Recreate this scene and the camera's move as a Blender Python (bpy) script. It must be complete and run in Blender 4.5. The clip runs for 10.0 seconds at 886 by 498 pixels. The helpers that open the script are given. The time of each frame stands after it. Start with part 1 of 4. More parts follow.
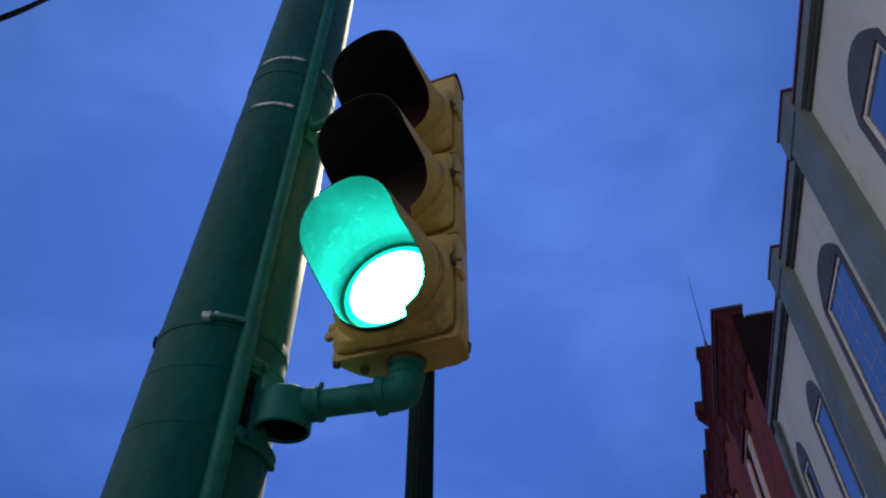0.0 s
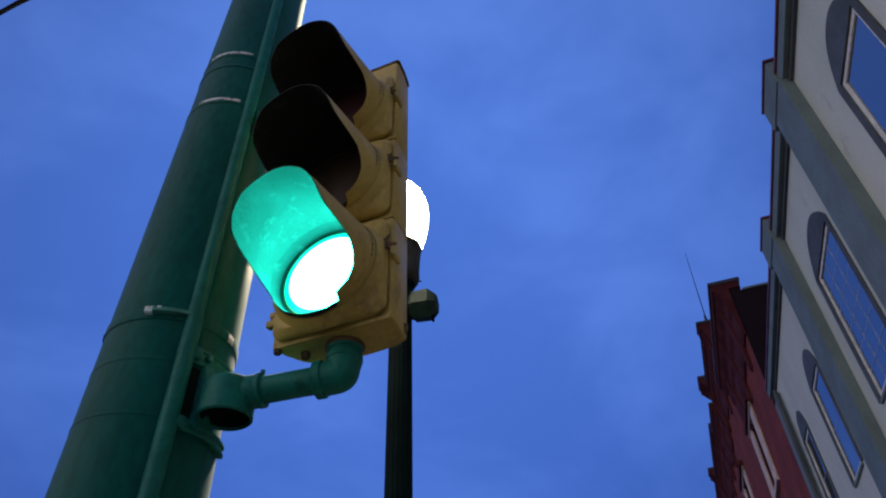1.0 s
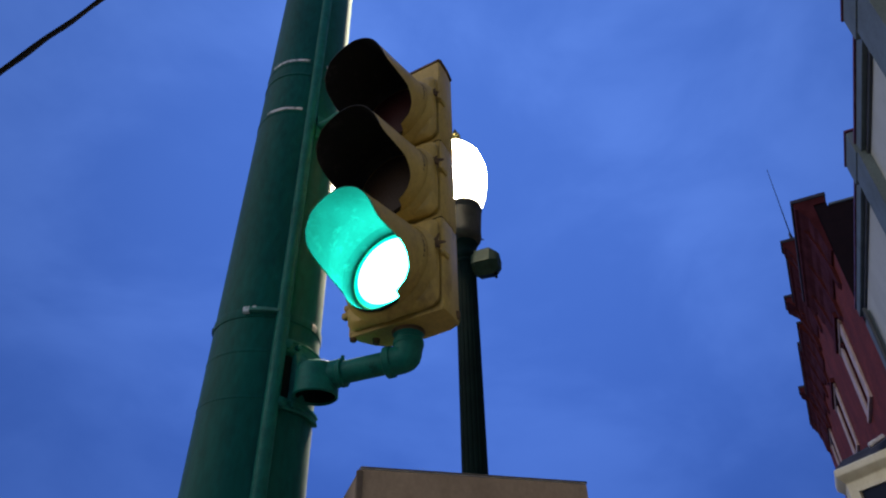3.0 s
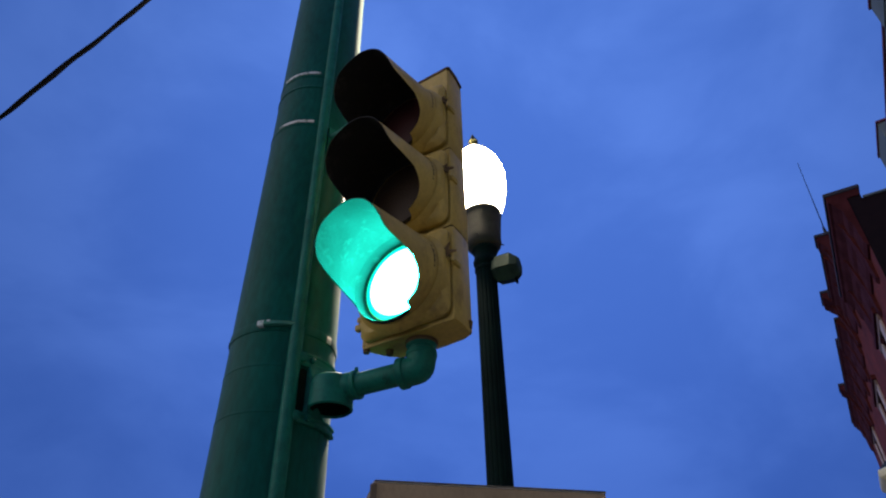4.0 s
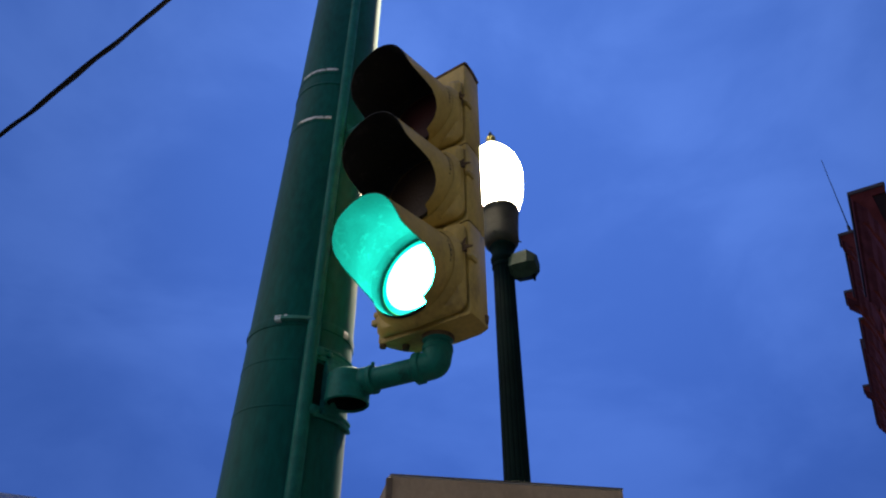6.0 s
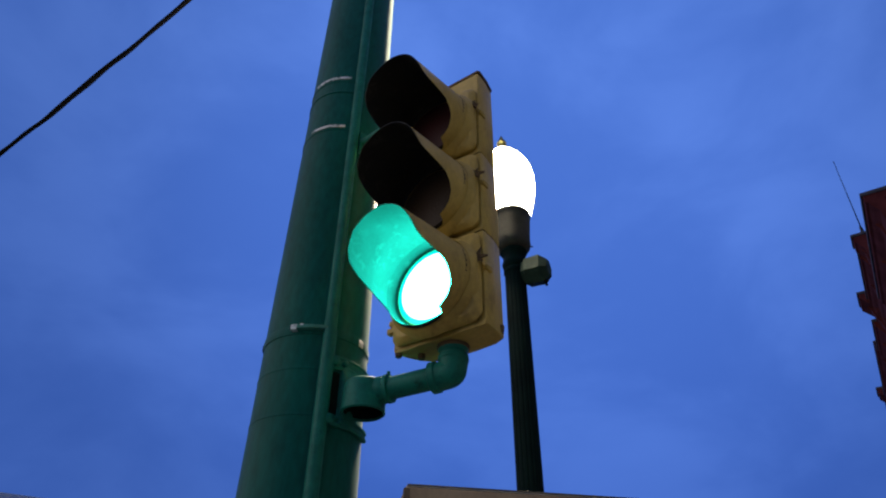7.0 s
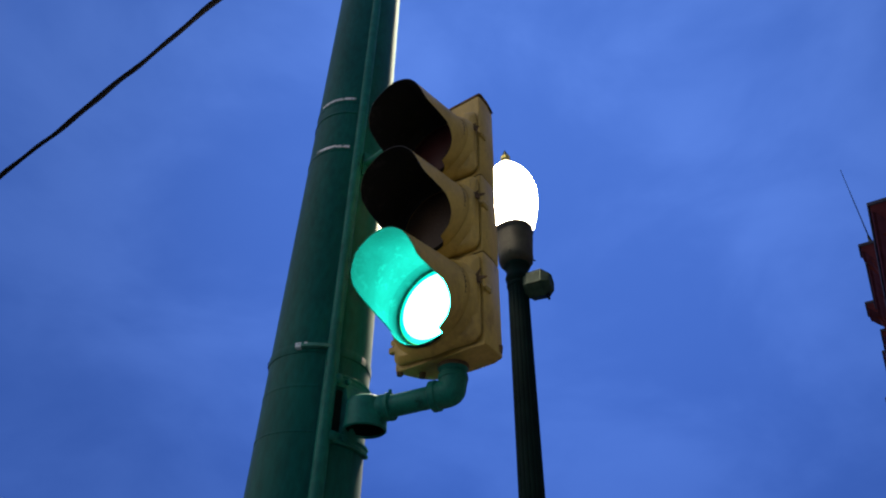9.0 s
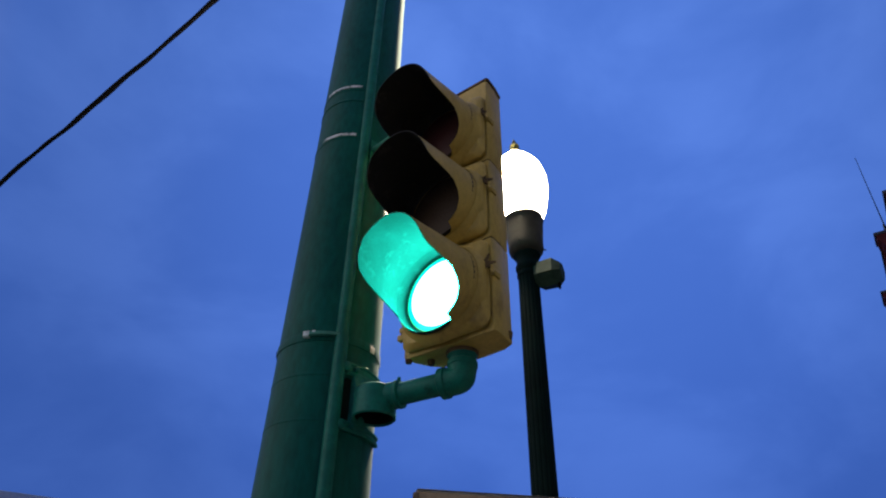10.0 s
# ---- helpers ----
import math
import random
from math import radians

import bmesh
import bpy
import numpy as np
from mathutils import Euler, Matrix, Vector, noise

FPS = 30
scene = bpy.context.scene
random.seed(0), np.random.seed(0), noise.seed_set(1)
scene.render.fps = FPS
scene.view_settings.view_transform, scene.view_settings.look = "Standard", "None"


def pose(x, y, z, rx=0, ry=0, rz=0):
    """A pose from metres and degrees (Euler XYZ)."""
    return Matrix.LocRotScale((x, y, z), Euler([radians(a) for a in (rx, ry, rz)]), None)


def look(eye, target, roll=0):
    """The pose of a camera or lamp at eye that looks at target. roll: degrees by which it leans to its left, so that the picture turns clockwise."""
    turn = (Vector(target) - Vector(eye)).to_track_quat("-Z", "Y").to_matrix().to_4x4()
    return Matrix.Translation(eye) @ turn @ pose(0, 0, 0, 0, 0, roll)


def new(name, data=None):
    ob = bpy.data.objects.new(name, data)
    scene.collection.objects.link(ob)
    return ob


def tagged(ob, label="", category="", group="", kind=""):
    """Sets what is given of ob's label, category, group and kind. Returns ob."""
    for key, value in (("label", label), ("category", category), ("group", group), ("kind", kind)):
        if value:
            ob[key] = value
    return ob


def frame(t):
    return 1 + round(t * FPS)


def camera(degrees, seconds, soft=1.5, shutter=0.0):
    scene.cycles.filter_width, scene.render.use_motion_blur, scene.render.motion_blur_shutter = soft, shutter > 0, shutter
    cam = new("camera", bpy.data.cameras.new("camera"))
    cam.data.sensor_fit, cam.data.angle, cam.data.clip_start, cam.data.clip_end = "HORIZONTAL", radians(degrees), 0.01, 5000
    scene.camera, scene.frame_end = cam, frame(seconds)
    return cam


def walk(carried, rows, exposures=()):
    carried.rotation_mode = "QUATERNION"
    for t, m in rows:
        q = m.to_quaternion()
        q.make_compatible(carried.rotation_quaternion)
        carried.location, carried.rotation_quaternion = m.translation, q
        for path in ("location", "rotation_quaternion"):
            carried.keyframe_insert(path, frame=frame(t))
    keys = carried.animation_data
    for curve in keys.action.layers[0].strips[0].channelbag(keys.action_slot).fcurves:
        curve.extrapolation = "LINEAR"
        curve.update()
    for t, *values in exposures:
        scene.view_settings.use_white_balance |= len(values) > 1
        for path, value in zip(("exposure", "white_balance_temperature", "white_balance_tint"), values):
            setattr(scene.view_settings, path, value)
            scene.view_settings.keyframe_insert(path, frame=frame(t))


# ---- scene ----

# ---------------------------------------------------------------- camera
cam = camera(68.28, 10.0, soft=2.1)
# seconds, x, y, z, yaw, pitch, roll to the left
ROWS = [
    (0.0, 0.0000, 0.0000, 1.5500, 0.00, 42.14, 0.38),
    (0.5, 0.0707, 0.0223, 1.5227, -0.06, 41.84, -0.11),
    (1.0, 0.1720, -0.0128, 1.5163, 0.09, 41.11, -2.40),
    (1.5, 0.1818, -0.2023, 1.5152, 3.16, 39.99, -2.55),
    (2.0, 0.1681, -0.3376, 1.4764, 6.29, 37.78, -0.86),
    (2.5, 0.2157, -0.3490, 1.4672, 7.23, 35.58, -0.67),
    (2.7, 0.2438, -0.3287, 1.4776, 7.67, 35.52, -0.88),
    (3.8, 0.3193, -0.3068, 1.5013, 10.90, 35.80, -1.42),
    (4.0, 0.3252, -0.3037, 1.5078, 11.40, 35.99, -1.16),
    (4.5, 0.3495, -0.2904, 1.4985, 11.98, 36.52, -0.63),
    (5.0, 0.3330, -0.2910, 1.4991, 12.37, 36.43, -0.34),
    (5.2, 0.3327, -0.2957, 1.4904, 12.53, 36.36, -0.34),
    (6.3, 0.3212, -0.2943, 1.5079, 13.65, 35.77, 0.24),
    (6.5, 0.3140, -0.3045, 1.5117, 13.83, 35.78, 0.32),
    (7.0, 0.3141, -0.3193, 1.5156, 14.30, 36.02, 0.47),
    (7.5, 0.3373, -0.3535, 1.5223, 14.59, 36.44, 0.60),
    (8.0, 0.3514, -0.3746, 1.5179, 14.63, 36.83, 0.68),
    (8.5, 0.3589, -0.3948, 1.5174, 14.69, 36.85, 0.92),
    (9.0, 0.3496, -0.3812, 1.5190, 15.03, 36.67, 0.99),
    (9.5, 0.3503, -0.3672, 1.5178, 15.66, 36.41, 1.27),
    (10.0, 0.3481, -0.3424, 1.5145, 16.18, 36.14, 1.05),
]


def eye_pose(x, y, z, yaw, pitch, roll):
    a, b = radians(yaw), radians(pitch)
    ahead = Vector((-math.sin(a) * math.cos(b), math.cos(a) * math.cos(b), math.sin(b)))
    return look((x, y, z), Vector((x, y, z)) + ahead, roll)


walk(cam, [(t, eye_pose(*row)) for t, *row in ROWS])


# ---------------------------------------------------------------- sky and light
def build_world():
    world = bpy.data.worlds.new("dusk_sky")
    scene.world = world
    world.use_nodes = True
    nt = world.node_tree
    nt.nodes.clear()
    out = nt.nodes.new("ShaderNodeOutputWorld")
    bg = nt.nodes.new("ShaderNodeBackground")
    co = nt.nodes.new("ShaderNodeTexCoord")
    sep = nt.nodes.new("ShaderNodeSeparateXYZ")
    nt.links.new(co.outputs["Generated"], sep.inputs[0])
    # overcast cloud sheet: broad soft shapes
    stretch = nt.nodes.new("ShaderNodeMapping")
    stretch.inputs["Scale"].default_value = (1.0, 1.0, 1.7)
    nt.links.new(co.outputs["Generated"], stretch.inputs[0])
    n1 = nt.nodes.new("ShaderNodeTexNoise")
    n1.inputs["Scale"].default_value = 3.2
    n1.inputs["Detail"].default_value = 5.0
    n1.inputs["Roughness"].default_value = 0.52
    n1.inputs["Distortion"].default_value = 0.3
    nt.links.new(stretch.outputs[0], n1.inputs["Vector"])
    ramp = nt.nodes.new("ShaderNodeMapRange")
    ramp.interpolation_type = "SMOOTHSTEP"
    ramp.inputs["From Min"].default_value = 0.34
    ramp.inputs["From Max"].default_value = 0.70
    nt.links.new(n1.outputs["Fac"], ramp.inputs["Value"])
    # darker towards the eastern horizon, lighter overhead
    rise = nt.nodes.new("ShaderNodeMapRange")
    rise.inputs["From Min"].default_value = 0.15
    rise.inputs["From Max"].default_value = 0.80
    nt.links.new(sep.outputs["Z"], rise.inputs["Value"])
    low = nt.nodes.new("ShaderNodeMix")
    low.data_type = "RGBA"
    low.inputs[6].default_value = (*SKY_LOW, 1)
    low.inputs[7].default_value = (*SKY_HIGH, 1)
    nt.links.new(rise.outputs[0], low.inputs[0])
    cloud = nt.nodes.new("ShaderNodeMix")
    cloud.data_type = "RGBA"
    cloud.blend_type = "MULTIPLY"
    cloud.inputs[0].default_value = 1.0
    tint = nt.nodes.new("ShaderNodeMix")
    tint.data_type = "RGBA"
    tint.inputs[6].default_value = (0.82, 0.86, 0.90, 1)
    tint.inputs[7].default_value = (1.20, 1.13, 1.07, 1)
    nt.links.new(ramp.outputs[0], tint.inputs[0])
    nt.links.new(low.outputs[2], cloud.inputs[6])
    nt.links.new(tint.outputs[2], cloud.inputs[7])
    # sky brightened about the camera's aim and dimmed round it, to fit the view
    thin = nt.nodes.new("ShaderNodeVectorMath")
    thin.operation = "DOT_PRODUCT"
    thin.inputs[1].default_value = Vector(BRIGHT_WAY).normalized()
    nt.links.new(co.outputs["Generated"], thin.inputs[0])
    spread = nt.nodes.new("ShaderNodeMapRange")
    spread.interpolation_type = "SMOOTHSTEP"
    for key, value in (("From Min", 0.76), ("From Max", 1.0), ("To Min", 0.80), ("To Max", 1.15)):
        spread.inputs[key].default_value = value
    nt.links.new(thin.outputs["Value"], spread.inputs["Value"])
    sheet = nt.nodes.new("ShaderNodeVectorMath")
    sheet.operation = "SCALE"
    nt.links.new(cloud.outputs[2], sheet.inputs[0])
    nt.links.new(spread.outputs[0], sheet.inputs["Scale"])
    # added glow low behind the camera, never in view, to light the fronts
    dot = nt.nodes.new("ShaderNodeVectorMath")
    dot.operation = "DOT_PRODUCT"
    dot.inputs[1].default_value = Vector(FILL_WAY).normalized()
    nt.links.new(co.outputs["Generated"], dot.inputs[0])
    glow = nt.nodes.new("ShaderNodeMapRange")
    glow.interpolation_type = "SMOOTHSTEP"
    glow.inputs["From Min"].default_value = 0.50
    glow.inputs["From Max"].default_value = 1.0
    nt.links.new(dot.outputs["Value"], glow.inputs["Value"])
    filled = nt.nodes.new("ShaderNodeMix")
    filled.data_type = "RGBA"
    filled.inputs[7].default_value = (*FILL_GLOW, 1)
    nt.links.new(glow.outputs[0], filled.inputs[0])
    nt.links.new(sheet.outputs[0], filled.inputs[6])
    nt.links.new(filled.outputs[2], bg.inputs["Color"])
    bg.inputs["Strength"].default_value = 1.0
    nt.links.new(bg.outputs[0], out.inputs[0])


SKY_LOW = (0.050, 0.133, 0.528)
SKY_HIGH = (0.080, 0.190, 0.655)
BRIGHT_WAY = (-0.08, 0.80, 0.62)
FILL_WAY = (-0.88, -0.46, 0.14)
FILL_GLOW = (1.06, 1.01, 0.96)
build_world()


# ---------------------------------------------------------------- materials
def material(name, colour, rough=0.6, metal=0.0, second=None, scale=6.0, low=0.4, high=0.65, grain=60.0, grain_amount=0.12,
             bump=0.15, bump_scale=None, spec=0.5, coat=0.0, sheen=0.0, stain=None, stain_scale=3.0, stain_from=0.58, stain_to=0.72, stretch=(1, 1, 1)):
    """A painted or mineral surface: two tones at a large scale, fine grain, stains and relief."""
    m = bpy.data.materials.new(name)
    m.use_nodes = True
    nt = m.node_tree
    b = nt.nodes["Principled BSDF"]
    b.inputs["Metallic"].default_value = metal
    b.inputs["Specular IOR Level"].default_value = spec
    b.inputs["Coat Weight"].default_value = coat
    b.inputs["Coat Roughness"].default_value = 0.30
    b.inputs["Sheen Weight"].default_value = sheen
    b.inputs["Sheen Roughness"].default_value = 0.35
    co = nt.nodes.new("ShaderNodeTexCoord")
    mp = nt.nodes.new("ShaderNodeMapping")
    mp.inputs["Scale"].default_value = stretch
    nt.links.new(co.outputs["Object"], mp.inputs[0])

    def noise_node(s, detail=4.0, rough_=0.6, vec=mp):
        n = nt.nodes.new("ShaderNodeTexNoise")
        n.inputs["Scale"].default_value = s
        n.inputs["Detail"].default_value = detail
        n.inputs["Roughness"].default_value = rough_
        nt.links.new(vec.outputs[0], n.inputs["Vector"])
        return n

    def ranged(sock, a, c, lo=0.0, hi=1.0):
        r = nt.nodes.new("ShaderNodeMapRange")
        for k, v in (("From Min", a), ("From Max", c), ("To Min", lo), ("To Max", hi)):
            r.inputs[k].default_value = v
        nt.links.new(sock, r.inputs["Value"])
        return r.outputs[0]

    def mixed(fac, a, c, mode="MIX"):
        x = nt.nodes.new("ShaderNodeMix")
        x.data_type, x.blend_type = "RGBA", mode
        for sock, v in ((x.inputs[0], fac), (x.inputs[6], a), (x.inputs[7], c)):
            if isinstance(v, (int, float)):
                sock.default_value = v
            elif isinstance(v, tuple):
                sock.default_value = (*v, 1)
            else:
                nt.links.new(v, sock)
        return x.outputs[2]

    second = second or tuple(c * 0.72 for c in colour)
    big = noise_node(scale)
    col = mixed(ranged(big.outputs["Fac"], low, high), colour, second)
    fine = noise_node(grain, 3.0)
    g = ranged(fine.outputs["Fac"], 0.3, 0.7, 1 - grain_amount, 1 + grain_amount)
    gm = nt.nodes.new("ShaderNodeVectorMath")
    gm.operation = "SCALE"
    nt.links.new(col, gm.inputs[0])
    nt.links.new(g, gm.inputs["Scale"])
    col = gm.outputs[0]
    if stain:
        st = noise_node(stain_scale, 6.0, 0.7, mp)
        col = mixed(ranged(st.outputs["Fac"], stain_from, stain_to), col, stain)
    nt.links.new(col, b.inputs["Base Color"])
    nt.links.new(ranged(big.outputs["Fac"], 0.3, 0.7, rough - 0.1, rough + 0.1), b.inputs["Roughness"])
    if bump:
        bn = nt.nodes.new("ShaderNodeBump")
        bn.inputs["Strength"].default_value = bump
        bn.inputs["Distance"].default_value = 0.004
        src = noise_node(bump_scale or grain * 0.5, 4.0)
        nt.links.new(src.outputs["Fac"], bn.inputs["Height"])
        nt.links.new(bn.outputs[0], b.inputs["Normal"])
    return m


def brick_material(name, colour, second, mortar, width=0.21, height=0.067):
    m = bpy.data.materials.new(name)
    m.use_nodes = True
    nt = m.node_tree
    b = nt.nodes["Principled BSDF"]
    b.inputs["Roughness"].default_value = 0.85
    co = nt.nodes.new("ShaderNodeTexCoord")
    sep = nt.nodes.new("ShaderNodeSeparateXYZ")
    nt.links.new(co.outputs["Object"], sep.inputs[0])
    add = nt.nodes.new("ShaderNodeMath")
    add.operation = "ADD"
    nt.links.new(sep.outputs["X"], add.inputs[0])
    nt.links.new(sep.outputs["Y"], add.inputs[1])
    com = nt.nodes.new("ShaderNodeCombineXYZ")
    nt.links.new(add.outputs[0], com.inputs["X"])
    nt.links.new(sep.outputs["Z"], com.inputs["Y"])
    t = nt.nodes.new("ShaderNodeTexBrick")
    t.inputs["Scale"].default_value = 1.0
    t.inputs["Brick Width"].default_value = width
    t.inputs["Row Height"].default_value = height
    t.inputs["Mortar Size"].default_value = 0.006
    t.inputs["Color1"].default_value = (*colour, 1)
    t.inputs["Color2"].default_value = (*second, 1)
    t.inputs["Mortar"].default_value = (*mortar, 1)
    nt.links.new(com.outputs[0], t.inputs["Vector"])
    n = nt.nodes.new("ShaderNodeTexNoise")
    n.inputs["Scale"].default_value = 0.9
    n.inputs["Detail"].default_value = 5.0
    nt.links.new(co.outputs["Object"], n.inputs["Vector"])
    r = nt.nodes.new("ShaderNodeMapRange")
    r.inputs["From Min"].default_value, r.inputs["From Max"].default_value = 0.3, 0.7
    r.inputs["To Min"].default_value, r.inputs["To Max"].default_value = 0.65, 1.2
    nt.links.new(n.outputs["Fac"], r.inputs["Value"])
    s = nt.nodes.new("ShaderNodeVectorMath")
    s.operation = "SCALE"
    nt.links.new(t.outputs["Color"], s.inputs[0])
    nt.links.new(r.outputs[0], s.inputs["Scale"])
    nt.links.new(s.outputs[0], b.inputs["Base Color"])
    bn = nt.nodes.new("ShaderNodeBump")
    bn.inputs["Strength"].default_value, bn.inputs["Distance"].default_value = 0.5, 0.006
    bn.invert = True
    nt.links.new(t.outputs["Fac"], bn.inputs["Height"])
    b.inputs["Specular IOR Level"].default_value = 0.2
    nt.links.new(bn.outputs[0], b.inputs["Normal"])
    return m


def light_material(name, colour, strength):
    m = bpy.data.materials.new(name)
    m.use_nodes = True
    nt = m.node_tree
    b = nt.nodes["Principled BSDF"]
    b.inputs["Base Color"].default_value = (*[min(1, c) * 0.6 for c in colour], 1)
    b.inputs["Roughness"].default_value = 0.3
    b.inputs["Emission Color"].default_value = (*colour, 1)
    b.inputs["Emission Strength"].default_value = strength
    return m


def glass_material(name, colour, rough=0.05, ior=1.5, spec=0.5, cells=0.0):
    """Dark glossy glass, or a moulded signal lens when cells is set."""
    m = bpy.data.materials.new(name)
    m.use_nodes = True
    nt = m.node_tree
    b = nt.nodes["Principled BSDF"]
    b.inputs["Base Color"].default_value = (*colour, 1)
    b.inputs["Roughness"].default_value = rough
    b.inputs["IOR"].default_value = ior
    b.inputs["Specular IOR Level"].default_value = spec
    co = nt.nodes.new("ShaderNodeTexCoord")
    bn = nt.nodes.new("ShaderNodeBump")
    if cells:
        v = nt.nodes.new("ShaderNodeTexVoronoi")
        v.inputs["Scale"].default_value = cells
        nt.links.new(co.outputs["Object"], v.inputs["Vector"])
        nt.links.new(v.outputs["Distance"], bn.inputs["Height"])
        bn.inputs["Strength"].default_value, bn.inputs["Distance"].default_value = 0.25, 0.004
    else:
        n = nt.nodes.new("ShaderNodeTexNoise")
        n.inputs["Scale"].default_value = 1.3
        nt.links.new(co.outputs["Object"], n.inputs["Vector"])
        nt.links.new(n.outputs["Fac"], bn.inputs["Height"])
        bn.inputs["Strength"].default_value, bn.inputs["Distance"].default_value = 0.1, 0.02
    nt.links.new(bn.outputs[0], b.inputs["Normal"])
    return m


# sheen is added to whiten the pole's lamp-lit edge
GREEN = material("green_pole_paint", (0.004, 0.108, 0.084), 0.55, second=(0.003, 0.082, 0.066), scale=4.5, grain=55, grain_amount=0.20,
                 bump=0.12, bump_scale=18, stain=(0.004, 0.066, 0.056), stain_scale=5.0, stretch=(1, 1, 0.35), spec=0.05, coat=0.07, sheen=0.24)
GREEN_FITTING = material("green_fitting_paint", (0.008, 0.172, 0.125), 0.5, second=(0.006, 0.125, 0.092), scale=14, grain=90,
                         bump=0.35, bump_scale=40, stain=(0.007, 0.066, 0.048), stain_scale=18, spec=0.20)
WORN = material("worn_bare_paint", (0.72, 0.76, 0.76), 0.55, second=(0.10, 0.20, 0.17), scale=38, low=0.46, high=0.60, grain=120, bump=0.3)
LEDGE = material("rubbed_green_paint", (0.060, 0.260, 0.200), 0.6, second=(0.020, 0.150, 0.105), scale=30, grain=120, bump=0.2)
YELLOW = material("yellow_signal_paint", (0.56, 0.385, 0.082), 0.55, second=(0.45, 0.305, 0.066), scale=7, grain=70, grain_amount=0.10,
                  bump=0.22, bump_scale=26, stain=(0.15, 0.080, 0.026), stain_scale=11.0, stain_from=0.57, stain_to=0.82, stretch=(1, 1, 0.55))
GRIME = material("dark_grime", (0.17, 0.098, 0.034), 0.8, second=(0.07, 0.040, 0.016), scale=30, grain=120, bump=0.3)
HOLLOW = material("near_black_hollow", (0.008, 0.016, 0.014), 0.9, scale=12, grain=80, bump=0.2, spec=0.1)
SEAM = material("black_seam_dirt_and_shade", (0.030, 0.020, 0.012), 0.9, scale=30, grain=120, bump=0.3, spec=0.1)
VISOR_BLACK = material("matt_black_visor_paint", (0.013, 0.012, 0.012), 0.75, second=(0.018, 0.017, 0.016), scale=9, grain=80, bump=0.2, spec=0.25,
                       stain=(0.040, 0.037, 0.035), stain_scale=20, stain_from=0.56)
LENS_RED = glass_material("unlit_red_lens", (0.050, 0.010, 0.009), 0.5, cells=110, spec=0.25)
LENS_AMBER = glass_material("unlit_amber_lens", (0.055, 0.032, 0.018), 0.5, cells=110, spec=0.25)
LENS_GREEN = light_material("lit_green_lens", (0.015, 1.0, 0.74), 104.0)
LENS_GREEN_RIM = light_material("green_lens_rim", (0.004, 1.0, 0.74), 1.1)
LAMP_POST = material("dark_green_post_paint", (0.001, 0.010, 0.010), 0.7, second=(0.001, 0.007, 0.008), scale=5, grain=60, bump=0.2, spec=0.07)
PHOTO = material("grey_green_casing", (0.021, 0.044, 0.032), 0.75, scale=20, grain=90, bump=0.15, spec=0.2)
BRASS = material("brass_finial", (0.075, 0.072, 0.020), 0.6, metal=0.2, scale=40, grain=90, bump=0.1)
GLOBE_POLE_SIDE = light_material("lit_lamp_globe_pole_side", (1.0, 0.84, 0.60), 900.0)
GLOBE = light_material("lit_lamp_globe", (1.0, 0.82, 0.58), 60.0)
GLOBE_CROWN = light_material("lit_lamp_globe_dim_crown", (1.0, 0.80, 0.52), 5.0)
CABINET = material("bare_aluminium_cabinet", (0.50, 0.36, 0.225), 0.6, second=(0.38, 0.27, 0.165), scale=4, grain=130, grain_amount=0.08,
                   bump=0.12, stain=(0.30, 0.19, 0.12), stain_scale=6, stain_to=0.80, stretch=(1, 1, 0.7), spec=0.3)
CABINET_TOP = material("low_bounce_cabinet_top", (0.10, 0.088, 0.072), 0.8, second=(0.06, 0.055, 0.048), scale=7, grain=90, bump=0.2, spec=0.2)
CABINET_STRIP = material("dull_cabinet_fold", (0.20, 0.145, 0.10), 0.7, second=(0.13, 0.095, 0.07), scale=9, grain=110, bump=0.2, spec=0.2)
CABINET_EDGE = material("bright_cabinet_metal", (0.62, 0.56, 0.50), 0.4, metal=0.5, scale=20, bump=0.1)
RUBBER = material("black_cable_jacket", (0.0025, 0.0025, 0.004), 0.8, scale=20, bump=0.1, spec=0.06)
STUCCO = material("beige_grey_stucco", (0.54, 0.56, 0.50), 0.9, second=(0.47, 0.49, 0.44), scale=0.8, grain=35, grain_amount=0.08, bump=0.3, bump_scale=50,
                  stain=(0.355, 0.37, 0.335), stain_scale=1.1, stretch=(1, 1, 0.5))
TRIM_GREY = material("slate_grey_trim_paint", (0.140, 0.182, 0.188), 0.8, second=(0.114, 0.148, 0.155), scale=1.5, grain=30, bump=0.2)
TRIM_DARK = material("dark_grey_trim_and_shade_paint", (0.075, 0.083, 0.090), 0.8, scale=1.5, grain=30, bump=0.2)
RED_COPING = material("dark_red_metal_coping", (0.16, 0.030, 0.040), 0.5, scale=4, grain=30, bump=0.1)
WINDOW_WHITE = material("weathered_white_window_paint", (0.76, 0.75, 0.74), 0.55, scale=8, grain=50, bump=0.1)
BAR = material("blue_grey_glazing_bar_paint", (0.34, 0.37, 0.42), 0.6, scale=8, grain=50, bump=0.1)
DARK_PANE = glass_material("unlit_room_window_glass", (0.010, 0.012, 0.016), 0.12, ior=1.4, spec=0.3)
PANE = glass_material("dark_window_glass", (0.010, 0.014, 0.026), 0.04, ior=3.3)
BRICK = brick_material("dark_red_brick", (0.25, 0.042, 0.023), (0.185, 0.031, 0.018), (0.14, 0.050, 0.034))
# near-black copy of BRICK: the shade of the end walls is in the colour
BRICK_DARK = brick_material("shaded_brick", (0.016, 0.005, 0.005), (0.012, 0.0035, 0.004), (0.010, 0.005, 0.005))
